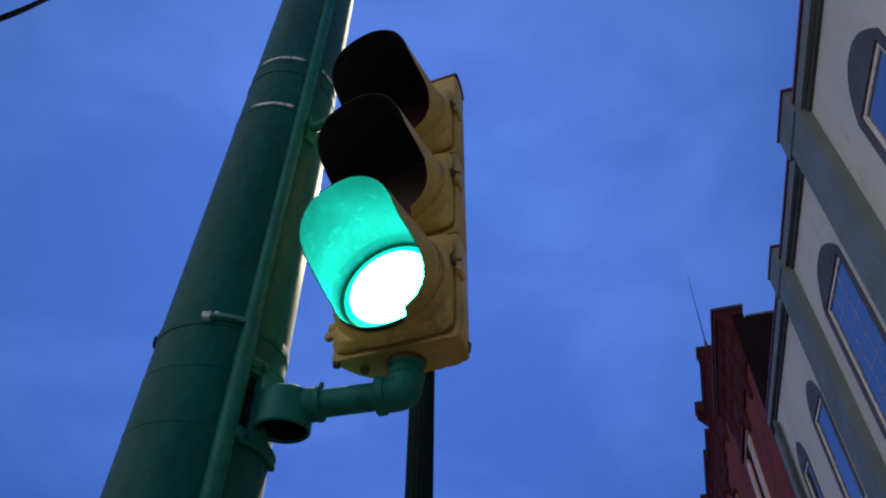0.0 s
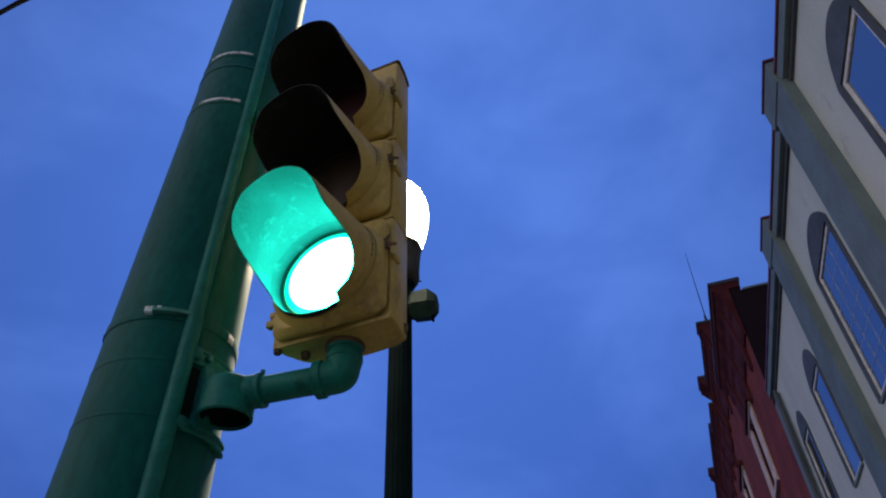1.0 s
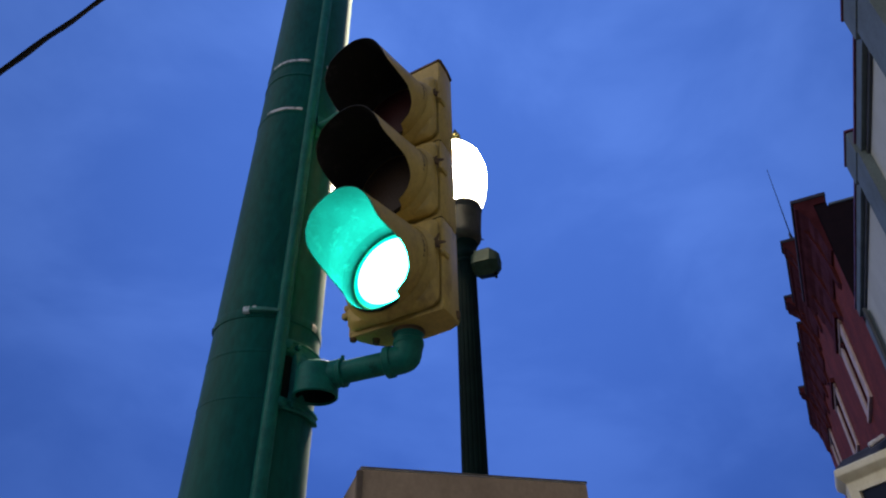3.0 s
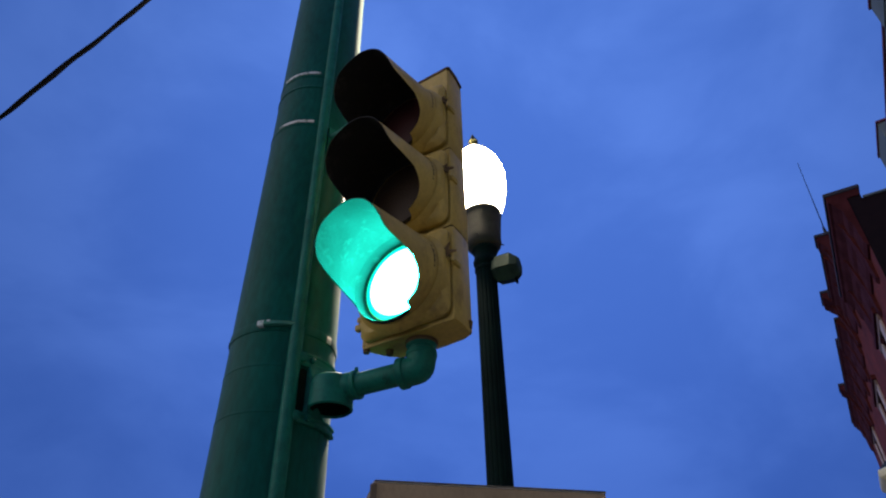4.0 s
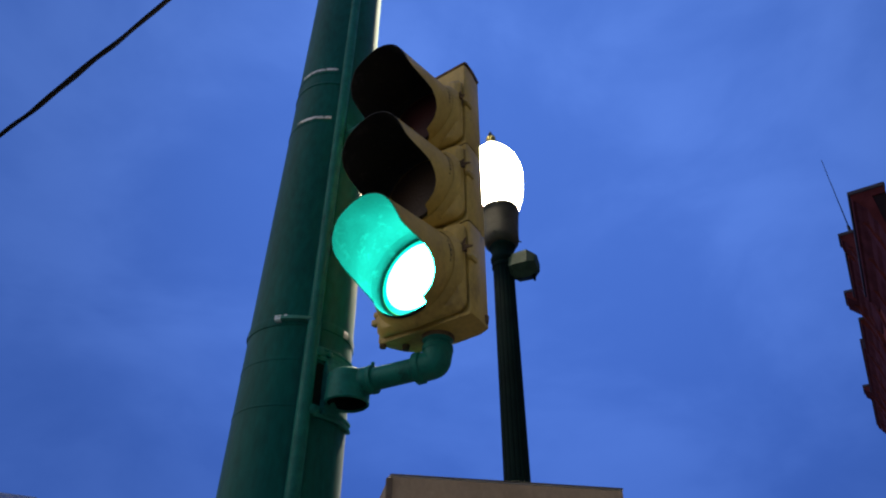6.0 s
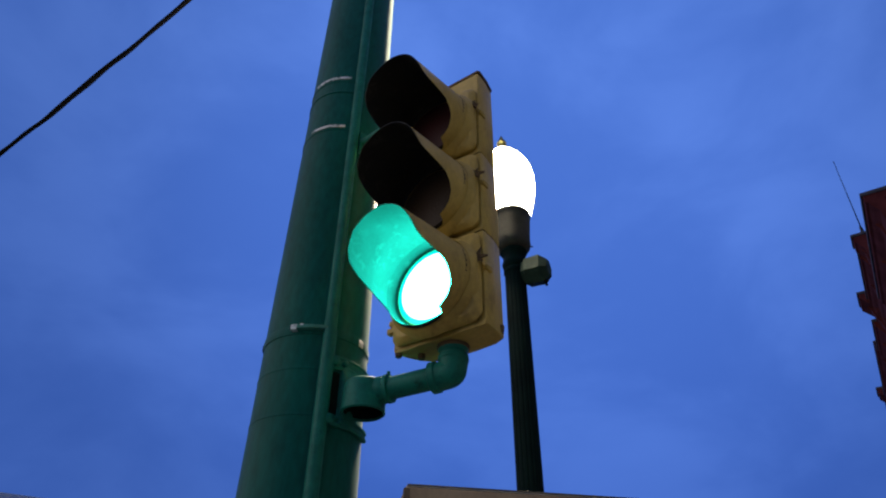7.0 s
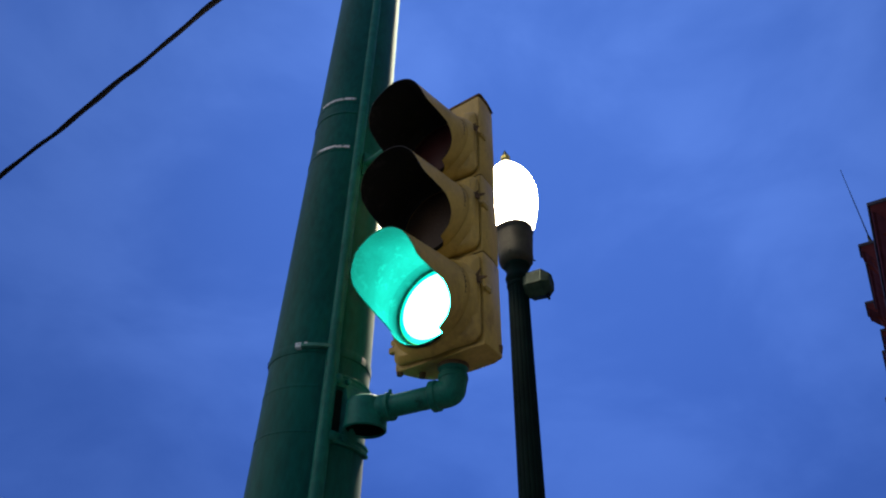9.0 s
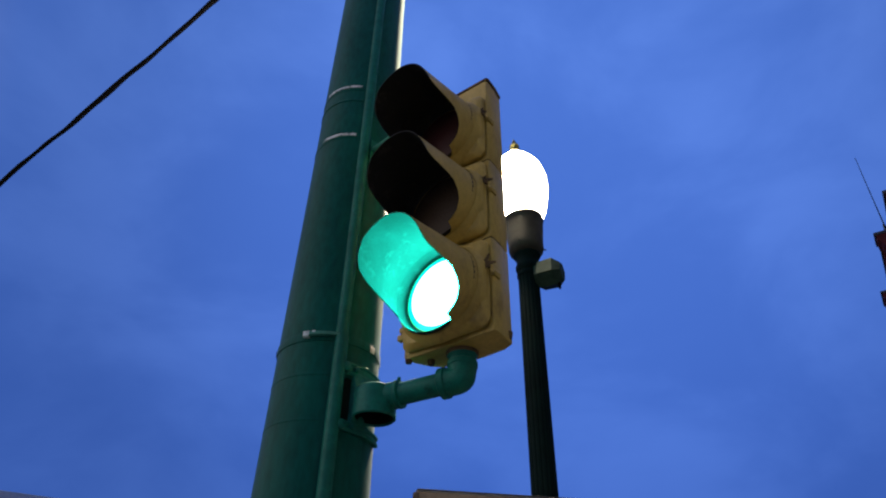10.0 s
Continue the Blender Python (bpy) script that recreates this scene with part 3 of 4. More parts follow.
    loft(bm, rings, True, True, False)
    part("lens", bm, lens_material, section, lens_label)
    bm = bmesh.new()
    loft(bm, [[(r * math.cos(a), y, zc + r * math.sin(a)) for a in (2 * math.pi * i / 48 for i in range(48))] for r, y in ((0.1148, FACE + 0.008), (0.122, FACE + 0.010), (0.1315, FACE + 0.011))], True, False, False)
    part("lens_rim", bm, LENS_GREEN_RIM if k == 0 else lens_material, section)
    build_visor(section, zc)
    # latch on one side: cast lug, wing nut and the dirt that has run out round it
    bm = bmesh.new()
    build_latch(bm, 0.168, 0.006, zc + 0.030)
    part("latch", bm, YELLOW, section, "grimy wing-nut latch")
    rnd = random.Random(k + 5)
    bm = bmesh.new()
    for a in (12, 62, 118, 165, 215, 262, 318):
        a = radians(a + rnd.uniform(-14, 14))
        d, reach = Vector((math.cos(a) * 0.70, math.cos(a) * 0.70, math.sin(a))), rnd.uniform(0.020, 0.040)
        reach *= 0.38 if math.cos(a) < -0.2 else 1.0
        o = Vector((0.1595, -0.0330, zc + 0.052))
        n_ = Vector((0.70, -0.70, 0)).normalized()
        w = d.cross(n_).normalized()
        rows_ = [[o + d * reach * q + w * e + n_ * f for e, f in ((-g, -0.005), (-g, 0.0015), (g, 0.0015), (g, -0.005))] for q, g in ((0, 0.0070), (0.45, 0.0050), (1, 0.0015))]
        loft(bm, rows_)
    part("dirt_streaks", bm, GRIME, section, "dark dirt run out round the latch")
    # hinges on the other: a forked lug with a pin
    for dz in (-0.076, 0.116):
        bm = bmesh.new()
        for lo, hi, out in ((-0.024, -0.003, -0.194), (0.004, 0.022, -0.187)):
            box(bm, out, -0.162, -0.016, 0.004, zc + dz + lo, zc + dz + hi, 0.004)
        box(bm, -0.176, -0.163, -0.013, 0.002, zc + dz - 0.006, zc + dz + 0.008)
        hinge = part("hinge", bm, YELLOW, section)
        part("hinge_pin", tube([(-0.181, -0.006, zc + dz - 0.027), (-0.181, -0.006, zc + dz + 0.025)], 0.004, 8), GRIME, hinge)
    if k < 2:
        part("seam", loft(bmesh.new(), [ring(0.972, z) for z in (z1 - 0.001, z1 + 0.007)]), SEAM, section, "dark grimy seam between sections", 0)
    return section


def build_signal():
    signal = thing("traffic_signal", pose(*SIGNAL, 0, 0, SIGNAL_TURN), "dirty yellow three-lens traffic signal, green lit, with tunnel visors", "traffic light")
    build_section(signal, 0, LENS_GREEN, "lit green lens")
    build_section(signal, 1, LENS_AMBER, "unlit amber lens")
    build_section(signal, 2, LENS_RED, "unlit red lens")
    for x, y, z in ((-0.158, 0.006, 0.001), (0.158, 0.088, 0.024), (-0.100, 0.046, -0.006)):
        bm = bmesh.new()
        tube([(x, y, z - 0.010), (x, y, z + 0.012)], [0.010, 0.013], 8, bm)
        part("bolt", bm, GRIME, signal, "rusty bolt head")
    bm = turned([(0.047, -0.010), (0.050, -0.006), (0.051, 0.004)], 28)
    ob = part("gasket", bm, GRIME, signal, "dark grimy gasket round the pipe")
    ob.location = (0.0075, 0.0613, 0)


build_signal()


# ---------------------------------------------------------------- street lamp
LAMP = (-0.115, 3.336)


def build_lamp():
    lamp = thing("street_lamp", pose(*LAMP, PAVED), "dark fluted lamp post with a glowing acorn globe", "street lamp")
    bm = bmesh.new()
    n, loops = 16 * 6, []
    for z, r in ((0.55, 0.080), (1.5, 0.0775), (2.5, 0.0745), (3.4, 0.0720), (4.02, 0.0700)):
        loop = []
        for i in range(n):
            a = 2 * math.pi * i / n
            f = r - 0.0042 * max(0.0, math.sin(16 * a)) ** 0.8
            loop.append((f * math.cos(a), f * math.sin(a), z))
        loops.append(loop)
    loft(bm, loops)
    part("shaft", bm, LAMP_POST, lamp, "dark green fluted shaft", 30)
    part("base", turned([(0.20, 0), (0.20, 0.06), (0.17, 0.10), (0.155, 0.14), (0.15, 0.34), (0.13, 0.40), (0.10, 0.47), (0.095, 0.52), (0.10, 0.55), (0.085, 0.57)], 32), LAMP_POST, lamp)
    part("capital", turned([(0.070, 4.00), (0.082, 4.02), (0.084, 4.04), (0.076, 4.06), (0.074, 4.09), (0.080, 4.11), (0.092, 4.13), (0.086, 4.15)], 32), LAMP_POST, lamp)
    part("ballast_pot", turned([(0.080, 4.14), (0.100, 4.15), (0.116, 4.17), (0.122, 4.195), (0.122, 4.24), (0.132, 4.34), (0.139, 4.41), (0.142, 4.43), (0.146, 4.435), (0.146, 4.452), (0.12, 4.456)], 40), POT, lamp, "dark cast metal pot below the globe")
    for k in range(3):
        a = radians(20 + 120 * k)
        p = Vector((0.118 * math.cos(a), 0.118 * math.sin(a), 4.20))
        part("thumb_screw", tube([p, p + Vector((math.cos(a), math.sin(a), 0)) * 0.022], 0.005, 8), POT, lamp)
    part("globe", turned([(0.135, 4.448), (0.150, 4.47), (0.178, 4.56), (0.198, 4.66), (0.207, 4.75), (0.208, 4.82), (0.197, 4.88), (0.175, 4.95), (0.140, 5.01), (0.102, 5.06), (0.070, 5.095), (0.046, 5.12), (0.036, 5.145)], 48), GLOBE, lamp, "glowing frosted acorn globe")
    part("finial", turned([(0.040, 5.142), (0.044, 5.152), (0.030, 5.162), (0.022, 5.170), (0.034, 5.185), (0.038, 5.202), (0.030, 5.220), (0.014, 5.232), (0.012, 5.242), (0.016, 5.250), (0.008, 5.270), (0.002, 5.285)], 20), BRASS, lamp, "small brass finial")
    # the sector facing the pole is boosted, added light for the pole's edge
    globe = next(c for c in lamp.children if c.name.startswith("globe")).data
    globe.materials.append(GLOBE_POLE_SIDE)
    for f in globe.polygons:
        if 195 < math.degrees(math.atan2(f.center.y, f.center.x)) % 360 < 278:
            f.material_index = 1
    # weaker crown, so that its glow doesn't burn out the finial
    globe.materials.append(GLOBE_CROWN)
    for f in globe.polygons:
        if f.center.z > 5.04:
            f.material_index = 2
    # the lantern is tipped so that its finial fits the camera's view
    tip = Matrix.Translation((0, 0, 4.14)) @ Matrix.Rotation(radians(-1.9), 4, "Y") @ Matrix.Translation((0, 0, -4.14))
    for ob in lamp.children:
        if ob.name.split(".")[0] in ("ballast_pot", "globe", "finial", "thumb_screw"):
            ob.matrix_basis = tip
    # photocell casing on the shaft
    way = Vector((math.cos(radians(-12)), math.sin(radians(-12)), 0))
    side = Vector((-way.y, way.x, 0))
    bm = bmesh.new()
    loops = []
    for d, q in ((0.060, 0.80), (0.080, 0.84), (0.086, 1.0), (0.190, 1.04), (0.232, 0.66), (0.236, 0.62)):
        loops.append([way * d + side * 0.096 * q * math.cos(a) + Vector((0, 0, 3.948 + 0.104 * q * math.sin(a))) for a in (radians(18 + 60 * k) for k in range(6))])
    loft(bm, loops)
    casing = part("receptacle_box", bm, PHOTO, lamp, "grey-green six-sided outlet box on the shaft", 0)
    p = way * 0.205 + Vector((0, 0, 3.862))
    part("plug", tube([p, p + Vector((0.004, 0, -0.045))], [0.010, 0.008], 8), RUBBER, casing)
    part("strap", turned([(0.073, 3.96), (0.077, 3.965), (0.077, 3.985), (0.073, 3.99)], 32, False, False), LAMP_POST, lamp)


POT = material("dark_cast_pot_paint", (0.038, 0.034, 0.027), 0.7, scale=12, grain=80, bump=0.2, spec=0.3)
build_lamp()


# ---------------------------------------------------------------- control cabinet beside the pole
def build_cabinet():
    turn = math.degrees(math.atan2(0.268, 0.578))
    cab = thing("control_cabinet", pose(-0.1948, 1.3028, PAVED, 0, 0, turn), "bare metal traffic control cabinet standing beside the pole", "cabinet")
    w, d, top = 0.643, 0.45, 2.005
    part("plinth", block(-0.03, w + 0.03, -0.03, d + 0.03, 0.0, 0.12, 0.012), CONCRETE, cab, "concrete plinth", 20)
    part("body", block(0.004, w - 0.004, 0.004, d, 0.12, top, 0.004), CABINET, cab, smooth=20)
    # top plate, and a bright strip that paints its lamp-lit front edge
    bm = block(0.009, w, 0.009, d, top + 0.001, top + 0.009, 0.002)
    # unseen top coloured dark, to cut light bounced up at the signal
    part("lid", bm, CABINET_TOP, cab, "raised metal top plate, darkened to cut bounced light", 20)
    part("corner_strip", block(-0.002, 0.014, -0.002, 0.014, 0.16, top - 0.004, 0.002), CABINET_STRIP, cab, "dark folded corner strip", 20)
    part("lid_edge", block(0.004, w - 0.004, 0.004, 0.008, top + 0.0005, top + 0.002), CABINET_EDGE, cab, "bright strip for the lamp-lit edge of the lid", 0)
    door = part("door", block(0.03, w - 0.03, -0.014, 0.003, 0.20, top - 0.16, 0.006), CABINET, cab, smooth=20)
    bm = tube([(0.09, -0.018, 1.05), (0.09, -0.045, 1.05), (0.09, -0.050, 1.00), (0.09, -0.048, 0.92)], 0.011, 10)
    part("handle", bm, CABINET_EDGE, door)
    for z in (0.45, 1.0, 1.55):
        part("hinge", tube([(w - 0.026, -0.012, z), (w - 0.026, -0.012, z + 0.10)], 0.010, 10), CABINET, door)


build_cabinet()


# ---------------------------------------------------------------- overhead cable
def build_cable():
    a, b = Vector((-5.25, 3.19, 5.98)), Vector((-2.42, 2.28, 6.64))
    bm = bmesh.new()
    pts = []
    radii = []
    for k in range(361):
        u = -5.0 + 9.0 * k / 360
        wob = 0.017 * math.sin(u * 15.1) + 0.009 * math.sin(u * 33.7 + 1) + 0.012 * math.sin(u * 6.3 + 2)
        pts.append(a + (b - a) * u + Vector((0, 0, 0.035 * (u - 0.5) ** 2 - 0.009 + wob)))
        radii.append(0.0225 + 0.0032 * math.sin(u * 11.0 + 2.7) + 0.0015 * math.sin(u * 41.0))
    tube(pts, radii, 8, bm)
    ob = mesh_object("overhead_cable", bm, RUBBER)
    tagged(ob, "black twisted overhead service cable against the sky", "cable")


build_cable()


# ---------------------------------------------------------------- grey stucco building
def arch_trim(y0, y1, z_side, z_top, rise, width, depth):
    """A hood over a window head: straight cheeks and a low arch, as a raised plate with the opening left free."""
    bm = bmesh.new()
    mid, half = (y0 + y1) / 2, (y1 - y0) / 2
    inner, outer = [], []
    for k in range(17):
        u = -1 + 2 * k / 16
        inner.append((mid + half * u, z_top))
        outer.append((mid + (half + width) * u, z_top + 0.02 + rise * (1 - abs(u) ** 2.4)))
    inner = [(y0, z_side)] + inner + [(y1, z_side)]
    outer = [(y0 - width, z_side)] + outer + [(y1 + width, z_side)]
    front_i, front_o = [[bm.verts.new((-depth, y, z)) for y, z in row] for row in (inner, outer)]
    back_i, back_o = [[bm.verts.new((0.01, y, z)) for y, z in row] for row in (inner, outer)]
    for i in range(len(inner) - 1):
        for q in ((front_i[i], front_i[i + 1], front_o[i + 1], front_o[i]), (front_o[i], front_o[i + 1], back_o[i + 1], back_o[i]), (front_i[i + 1], front_i[i], back_i[i], back_i[i + 1])):
            bm.faces.new(q)
    for i in (0, -1):
        bm.faces.new((front_i[i], front_o[i], back_o[i], back_i[i]))
    return bm


def build_window(parent, y0, y1, z0, z1, cols, rows, frame_mat, fw=0.07, set_back=0.004, sill=True, glass=None):
    """A sash window in an opening of a wall at x = 0."""
    bm = bmesh.new()
    x0, x1 = set_back, set_back + 0.045
    for a in ((y0, y0 + fw, z0, z1), (y1 - fw, y1, z0, z1), (y0 + fw, y1 - fw, z1 - fw, z1), (y0 + fw, y1 - fw, z0, z0 + fw)):
        box(bm, x0, x1, *a)
    win = part("window", bm, frame_mat, parent, "window with painted frame and reflecting panes", 0)
    cy, cz = (y1 - y0 - 2 * fw) / cols, (z1 - z0 - 2 * fw) / rows
    for i in range(1, cols):
        part("glazing_bar", block(x0 + 0.014, x1 - 0.014, y0 + fw + cy * i - 0.006, y0 + fw + cy * i + 0.006, z0 + fw, z1 - fw), BAR, win, smooth=0)
    for j in range(1, rows):
        part("glazing_bar", block(x0 + 0.016, x1 - 0.016, y0 + fw, y1 - fw, z0 + fw + cz * j - 0.006, z0 + fw + cz * j + 0.006), BAR, win, smooth=0)
    rnd = random.Random(int(y0 * 100))
    for i in range(cols):
        for j in range(rows):
            p = part("pane", block(-0.004, 0.004, -cy / 2, cy / 2, -cz / 2, cz / 2), glass or PANE, win, smooth=0)
            p.location = (x0 + 0.022, y0 + fw + cy * (i + 0.5), z0 + fw + cz * (j + 0.5))
            p.rotation_euler = (0, radians(rnd.uniform(-0.5, 0.5)), radians(rnd.uniform(-0.5, 0.5)))
    if sill:
        part("sill", block(-0.035, set_back + 0.02, y0 - 0.03, y1 + 0.03, z0 - 0.06, z0 - 0.002, 0.01), TRIM_GREY, win, smooth=0)
    return win


def build_grey_building():
    house = thing("stucco_building", STREET, "beige-grey stucco building with slate grey pilasters and arched window heads", "building")
    near, far, top = -14.0, 18.3, 10.05
    upper = [(1.10, 2.65), (5.20, 6.35), (9.0, 10.55), (13.0, 14.12), (15.95, 16.85), (-3.0, -1.9), (-7.2, -5.7)]
    openings = [(a, b, 6.0, 8.3 if b < 12 else 8.0) for a, b in upper] + [(a, b, 1.0, 3.6) for a, b in upper]
    part("wall", wall_with_openings(near, far, 0.0, top - 0.02, openings, 0.30), STUCCO, house, smooth=0)
    for y0, y1 in ((near, near + 0.3), (far - 0.3, far)):
        part("side_wall", block(0.304, 12, y0, y1, 0, top - 0.02), STUCCO, house, smooth=0)
    part("back_wall", block(12.004, 12.3, near, far, 0, top - 0.02), STUCCO, house, smooth=0)
    part("roof", block(0.31, 11.99, near + 0.31, far - 0.31, top - 0.4, top - 0.25), ROOFING, house, smooth=0)
    part("floor_slab", block(0.31, 11.99, near + 0.31, far - 0.31, 4.6, 4.9), ROOFING, house, smooth=0)
    # frieze in two steps and coping
    # the frieze's dark colour paints the shadow gap below the cornice
    part("frieze", block(-0.05, -0.002, near, far, 9.77, 9.858), TRIM_DARK, house, "dark band for the shadow gap under the cornice", 0)
    part("cornice", block(-0.13, 0.02, near, far + 0.02, 9.862, 10.10, 0.01), TRIM_GREY, house, smooth=0)
    part("coping", block(-0.16, 0.34, near, far + 0.03, 10.104, 10.16, 0.008), RED_COPING, house, "dark red metal coping", 0)
    for y in (-8.6, -4.6, -0.55, 3.45, 7.45, 11.32):
        part("pilaster", block(-0.18, -0.002, y - 0.09, y + 0.84, 0.3, 9.90, 0.006), TRIM_GREY, house, "slate grey pilaster", 0)
        part("pilaster_cap", block(-0.20, 0.30, y - 0.03, y + 1.02, 9.904, 10.42, 0.012), TRIM_GREY, house, "block over the pilaster", 0)
        part("cap_coping", block(-0.225, 0.32, y - 0.06, y + 1.05, 10.424, 10.47, 0.006), RED_COPING, house, smooth=0)
    part("end_pilaster", block(-0.08, -0.002, 17.45, far, 0.3, 9.616, 0.006), TRIM_GREY, house, "slate grey pilaster", 0)
    part("downpipe", tube([(-0.13, 17.30, 0.3), (-0.13, 17.30, 9.6)], 0.05, 12), TRIM_DARK, house)
    part("string_course", block(-0.14, -0.002, near, far, 4.85, 5.10, 0.02), TRIM_DARK, house, smooth=0)
    for a, b in upper:
        t = 8.3 if b < 12 else 8.0
        part("window_hood", arch_trim(a, b, 6.0, t, 0.52, 0.13, 0.026), TRIM_DARK, house, "dark grey arched window hood", 0)
        wide = b - a > 1.3
        build_window(house, a, b, 6.0, t, 3 if wide else 1, 6 if wide else 2, WINDOW_WHITE, 0.065)
        build_window(house, a, b, 1.0, 3.6, 1, 2, WINDOW_WHITE, 0.075)


build_grey_building()


# ---------------------------------------------------------------- dark red brick row
def build_brick_house(near, far, top, windows, cornices, side_mat, label):
    """cornices: stretches (from, to, reach, top) of the moulded cornice and parapet."""
    house = thing("brick_building", STREET, label, "building", "dark red brick row")
    part("wall", wall_with_openings(near, far, 0.0, top, windows, 0.35), BRICK, house, smooth=0)
    for y in (near, far - 0.35):
        part("side_wall", block(0.354, 14, y, y + 0.35, 0, top - 0.12), side_mat, house, "brick party wall", 0)
        part("side_coping", block(0.40, 14, y - 0.03, y + 0.38, top - 0.116, top - 0.05), TRIM_GREY, house, smooth=0)
    # cladding that paints the shade on the wall's end
    part("end_pier", block(0.0, 0.36, near - 0.014, near - 0.002, 0, top), BRICK_DARK, house, "front wall end, its shade painted near black", 0)
    part("roof", block(0.36, 14, near + 0.36, far - 0.36, top - 0.9, top - 0.7), ROOFING, house, smooth=0)
    for y0, y1, c, z in cornices:
        bm = bmesh.new()
        prof = [(0.36, top + 0.004), (0.36, z), (-c, z), (-c, z - 0.20), (-c + 0.07, z - 0.26), (-0.72 * c, z - 0.42), (-0.50 * c, z - 0.60), (-0.44 * c, z - 0.95), (-0.30 * c, z - 1.10), (-0.22 * c, z - 1.75), (-0.12 * c, z - 1.90), (-0.002, z - 1.92), (-0.002, top + 0.004)]
        loft(bm, [[(x, y, zz) for x, zz in prof] for y in (y0, y1)])
        part("cornice", bm, BRICK_TRIM, house, "dark red moulded cornice", 0)
        part("cap_stone", block(-c - 0.05, 0.42, y0 - 0.03, y1 - 0.002, z + 0.004, z + 0.13, 0.02), CAP_STONE, house, "dark weathered cap stone", 0)
        # corbelled brick ribs that carry the cornice
        count = max(1, int((y1 - y0) / 2.1))
        for k in range(count):
            yc = y0 + (y1 - y0) * (k + 0.5) / count
            bm = bmesh.new()
            side = [(-0.003, z - 2.55), (-0.16 * c, z - 2.45), (-0.24 * c, z - 1.80), (-0.50 * c, z - 1.02), (-0.62 * c, z - 0.62), (-0.80 * c, z - 0.46), (-0.003, z - 0.44)]
            loft(bm, [[(x, y, zz) for x, zz in side] for y in (yc - 0.20, yc + 0.20)])
            part("corbel", bm, BRICK_TRIM, house, smooth=0)
    for a, b, z0, z1 in windows:
        w = build_window(house, a, b, z0, z1, 1, 2, BRICK_TRIM, 0.06, 0.16, False, DARK_PANE)
        # dark liners put the reveal's shade into colour
        for y, q in ((a + 0.002, a + 0.022), (b - 0.022, b - 0.002)):
            part("reveal_shade", block(0.0, 0.156, y, q, z0, z1), BRICK_TRIM, w, "dark liner for the shaded window reveal", 0)
        for y, q in ((a - 0.70, a - 0.004), (b + 0.004, b + 0.70)):
            part("jamb_stone", block(-0.07, -0.002, y, q, z0, z1, 0.01), STONE_TRIM, w, "pale stone window jamb", 0)
        part("lintel", block(-0.09, -0.002, a - 0.72, b + 0.95, z1 + 0.004, z1 + 0.20, 0.01), LINTEL, w, "dull stone window lintel", 0)
        part("hood_mould", block(-0.17, -0.002, a - 0.80, b + 1.05, z1 + 0.204, z1 + 0.42, 0.02), BRICK_TRIM, w, "dark red hood mould", 0)
        part("sill", block(-0.10, 0.16, a - 0.70, b + 0.70, z0 - 0.12, z0 - 0.004, 0.01), STONE_TRIM, w, "pale stone sill", 0)
    return house


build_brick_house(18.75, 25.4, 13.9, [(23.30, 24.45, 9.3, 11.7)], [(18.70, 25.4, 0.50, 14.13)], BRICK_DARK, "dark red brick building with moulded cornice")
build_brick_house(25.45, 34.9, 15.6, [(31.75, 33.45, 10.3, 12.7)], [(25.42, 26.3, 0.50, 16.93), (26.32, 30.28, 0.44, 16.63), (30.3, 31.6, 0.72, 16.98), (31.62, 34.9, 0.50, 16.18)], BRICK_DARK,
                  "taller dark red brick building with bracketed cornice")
build_brick_house(34.95, 49.6, 15.8, [(42.8, 44.6, 11.9, 14.2)], [(34.95, 42.3, 0.54, 16.63), (42.32, 43.6, 0.80, 17.08), (43.65, 49.6, 0.5, 17.08)], BRICK, "dark red brick building further along the street")


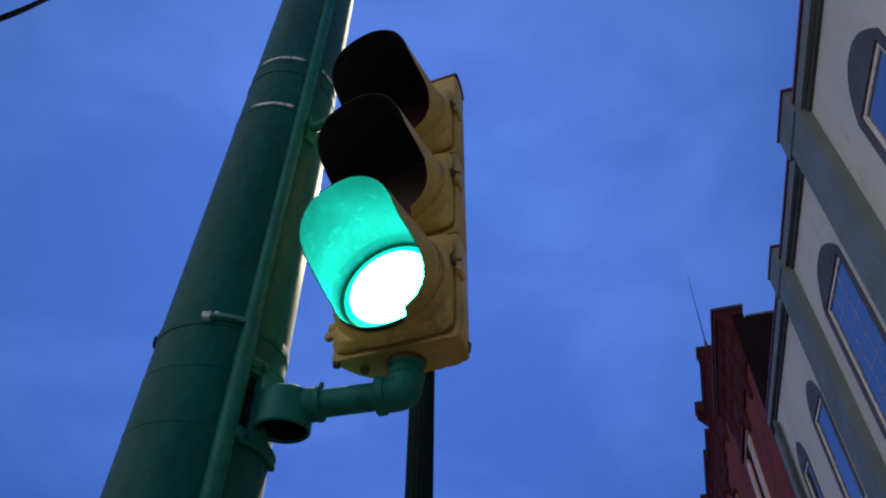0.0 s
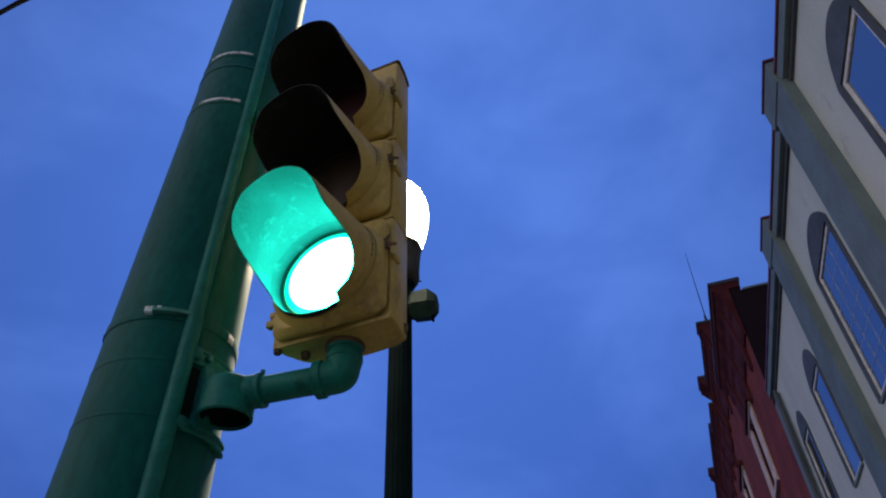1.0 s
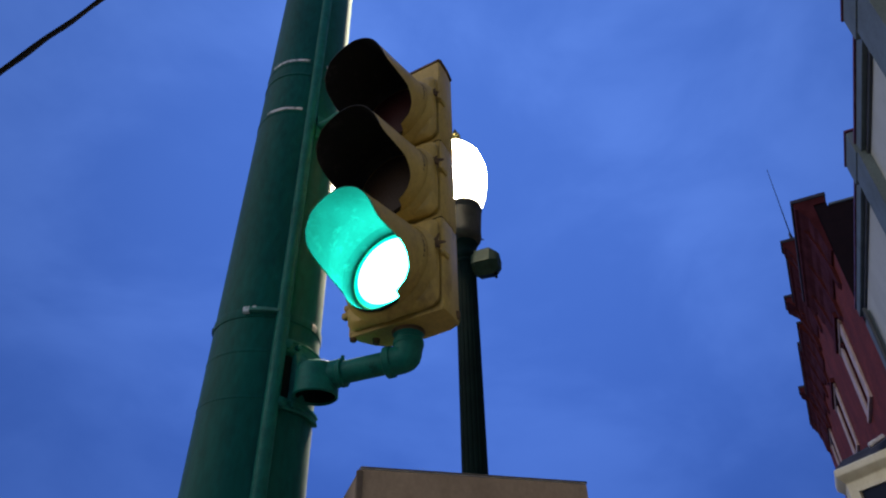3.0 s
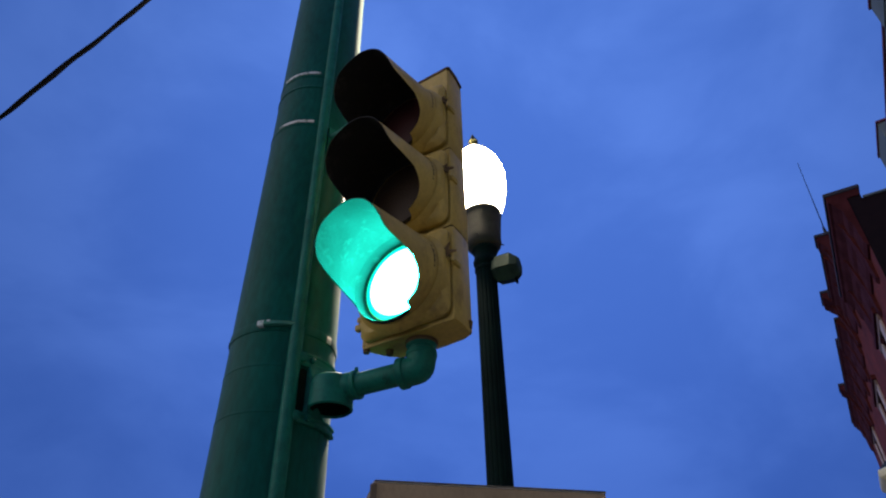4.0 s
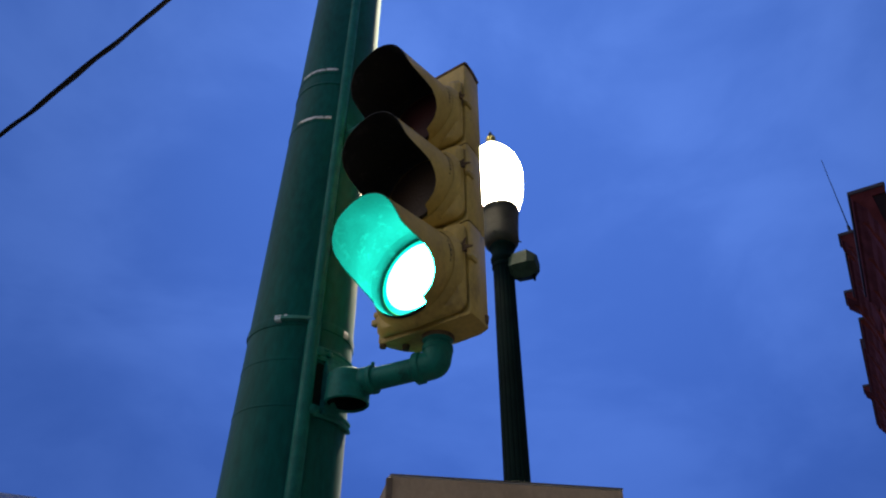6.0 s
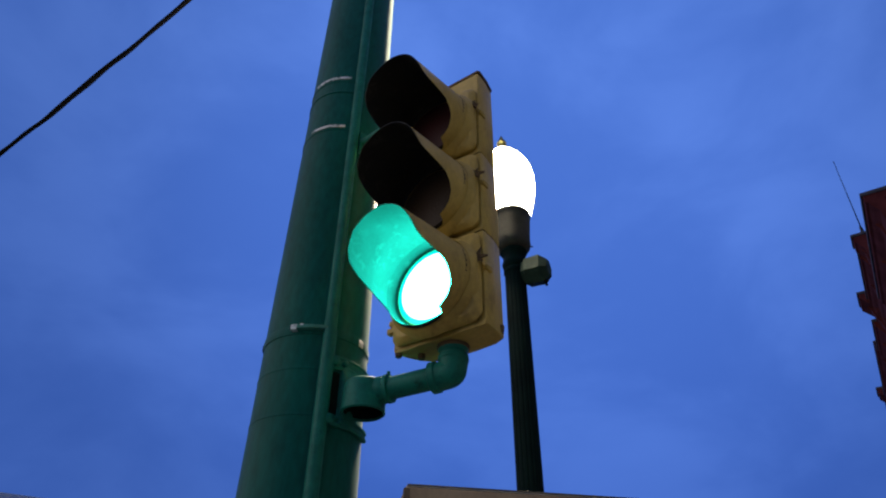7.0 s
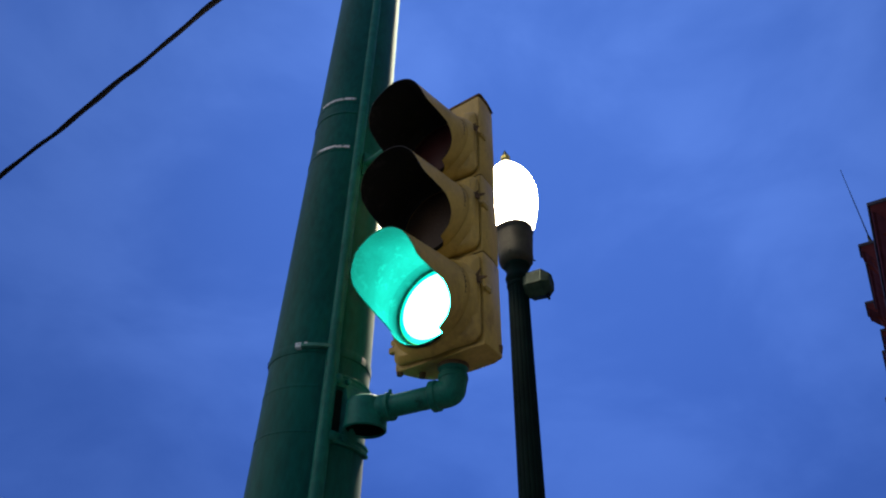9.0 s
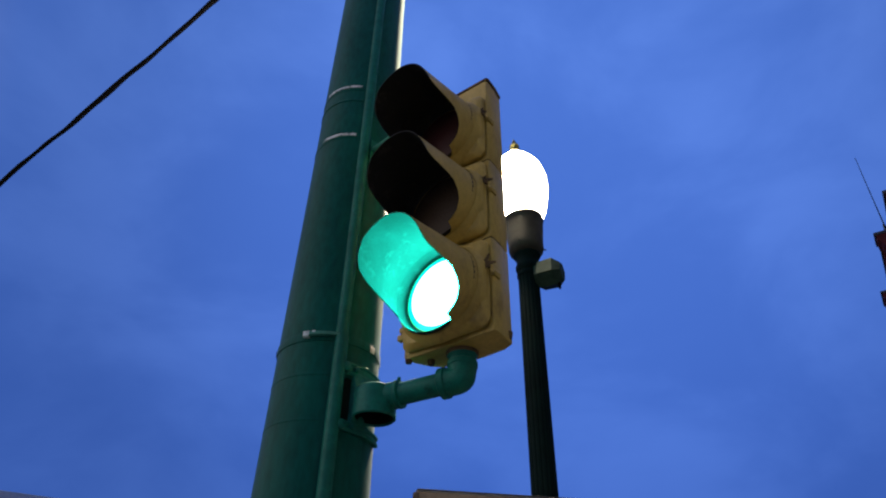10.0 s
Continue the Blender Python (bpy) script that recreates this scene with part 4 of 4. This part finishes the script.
def build_bay():
    """Cream-painted canted bay with a moulded cornice, on the brick front."""
    bay = thing("bay_window", STREET, "cream-painted canted bay window with heavy moulded cornice", "bay window")

    def plan(grow, z):
        return [(-0.003, 22.35 - grow, z), (-1.6 - 0.7 * grow, 24.2 - 0.6 * grow, z), (-1.6 - 0.7 * grow, 26.0 + 0.6 * grow, z), (-0.003, 27.85 + grow, z)]

    for name, rows, m in (("base", ((-0.35, 3.0), (-0.25, 3.35), (-0.25, 4.2)), CREAM), ("frieze", ((-0.25, 7.02), (-0.25, 7.18), (-0.22, 7.22)), CREAM),
                          ("cornice", ((-0.20, 7.224), (-0.12, 7.27), (-0.02, 7.34), (0.05, 7.40), (0.06, 7.44), (0.06, 7.58), (0.02, 7.62)), CREAM), ("roof", ((0.0, 7.624), (-0.45, 7.95), (-0.95, 8.15)), ROOFING)):
        bm = bmesh.new()
        loft(bm, [plan(g, z) for g, z in rows])
        part(name, bm, m, bay, smooth=0)
    a, b, c, d = [Vector(p) for p in plan(-0.25, 0.0)]
    for p, q in ((a, b), (b, c), (c, d)):
        way, up = (q - p).normalized(), Vector((0, 0, 1))
        out = Vector((way.y, -way.x, 0))
        if out.x > 0:
            out = -out
        n = (q - p).length

        def plate(u0, u1, z0, z1, o0, o1):
            bm_ = bmesh.new()
            loft(bm_, [[p + way * u + out * o + up * z for u, z in ((u0, z0), (u1, z0), (u1, z1), (u0, z1))] for o in (o0, o1)])
            return bm_

        side, near_side, head = 0.34, 0.62, 6.96
        part("post", plate(0.0, near_side, 4.204, 7.016, -0.10, 0.0), CREAM, bay, smooth=0)
        part("post", plate(n - side, n, 4.204, 7.016, -0.10, 0.0), CREAM, bay, smooth=0)
        part("head", plate(near_side + 0.002, n - side - 0.002, head + 0.004, 7.016, -0.10, 0.0), CREAM, bay, smooth=0)
        for u0, u1, z0, z1 in ((near_side + 0.004, near_side + 0.10, 4.21, head), (n - side - 0.10, n - side - 0.004, 4.21, head), (near_side + 0.102, n - side - 0.102, head - 0.10, head), (near_side + 0.102, n - side - 0.102, 4.21, 4.31)):
            part("sash", plate(u0, u1, z0, z1, -0.09, 0.03), CREAM, bay, smooth=0)
        part("pane", plate(near_side + 0.10, n - side - 0.10, 4.31, head - 0.10, -0.06, -0.05), DARK_PANE, bay, smooth=0)
    flashing = part("flashing", block(-0.26, 0.26, -0.12, 0.12, -0.06, 0.06, 0.03), WINDOW_WHITE, bay, "pale bent roof flashing", 0)
    flashing.matrix_basis = pose(-0.36, 22.70, 7.90, 0, -24, 0)


build_bay()


def build_antenna():
    ant = thing("roof_antenna", STREET @ pose(-0.08, 25.62, 17.052), "thin whip antenna standing on the brick parapet", "antenna")
    part("whip", tube([(0, 0, 0.0), (0, -0.50, 1.6), (0, -1.02, 3.1)], [0.024, 0.016, 0.010], 8), RUBBER, ant)
    part("mount", turned([(0.07, 0.0), (0.07, 0.10), (0.05, 0.34), (0.03, 0.40)], 12), TRIM_DARK, ant)


build_antenna()


def build_far_building():
    far = thing("pale_building", pose(-17.25, 17.55, -0.15, 0, 0, 135), "pale flat-roofed building beyond the street", "building")
    openings = [(1.4 + 3.6 * k, 2.9 + 3.6 * k, z, z + 1.6) for k in range(2) for z in (1.0, 4.2)]
    part("wall", wall_with_openings(0, 8, 0, 6.9, openings, 0.3), PALE_WALL, far, smooth=0)
    part("side_wall", block(0.304, 9, 0, 0.3, 0, 6.9), PALE_WALL, far, smooth=0)
    part("side_wall", block(0.304, 9, 7.7, 8, 0, 6.9), PALE_WALL, far, smooth=0)
    part("roof", block(0.31, 9, 0.31, 7.69, 6.5, 6.7), ROOFING, far, smooth=0)
    part("coping", block(-0.1, 0.4, -0.1, 8.1, 6.904, 7.40, 0.02), PALE_WALL, far, smooth=0)
    for o in openings:
        build_window(far, *o, 1, 2, WINDOW_WHITE, 0.07, 0.12)


build_far_building()
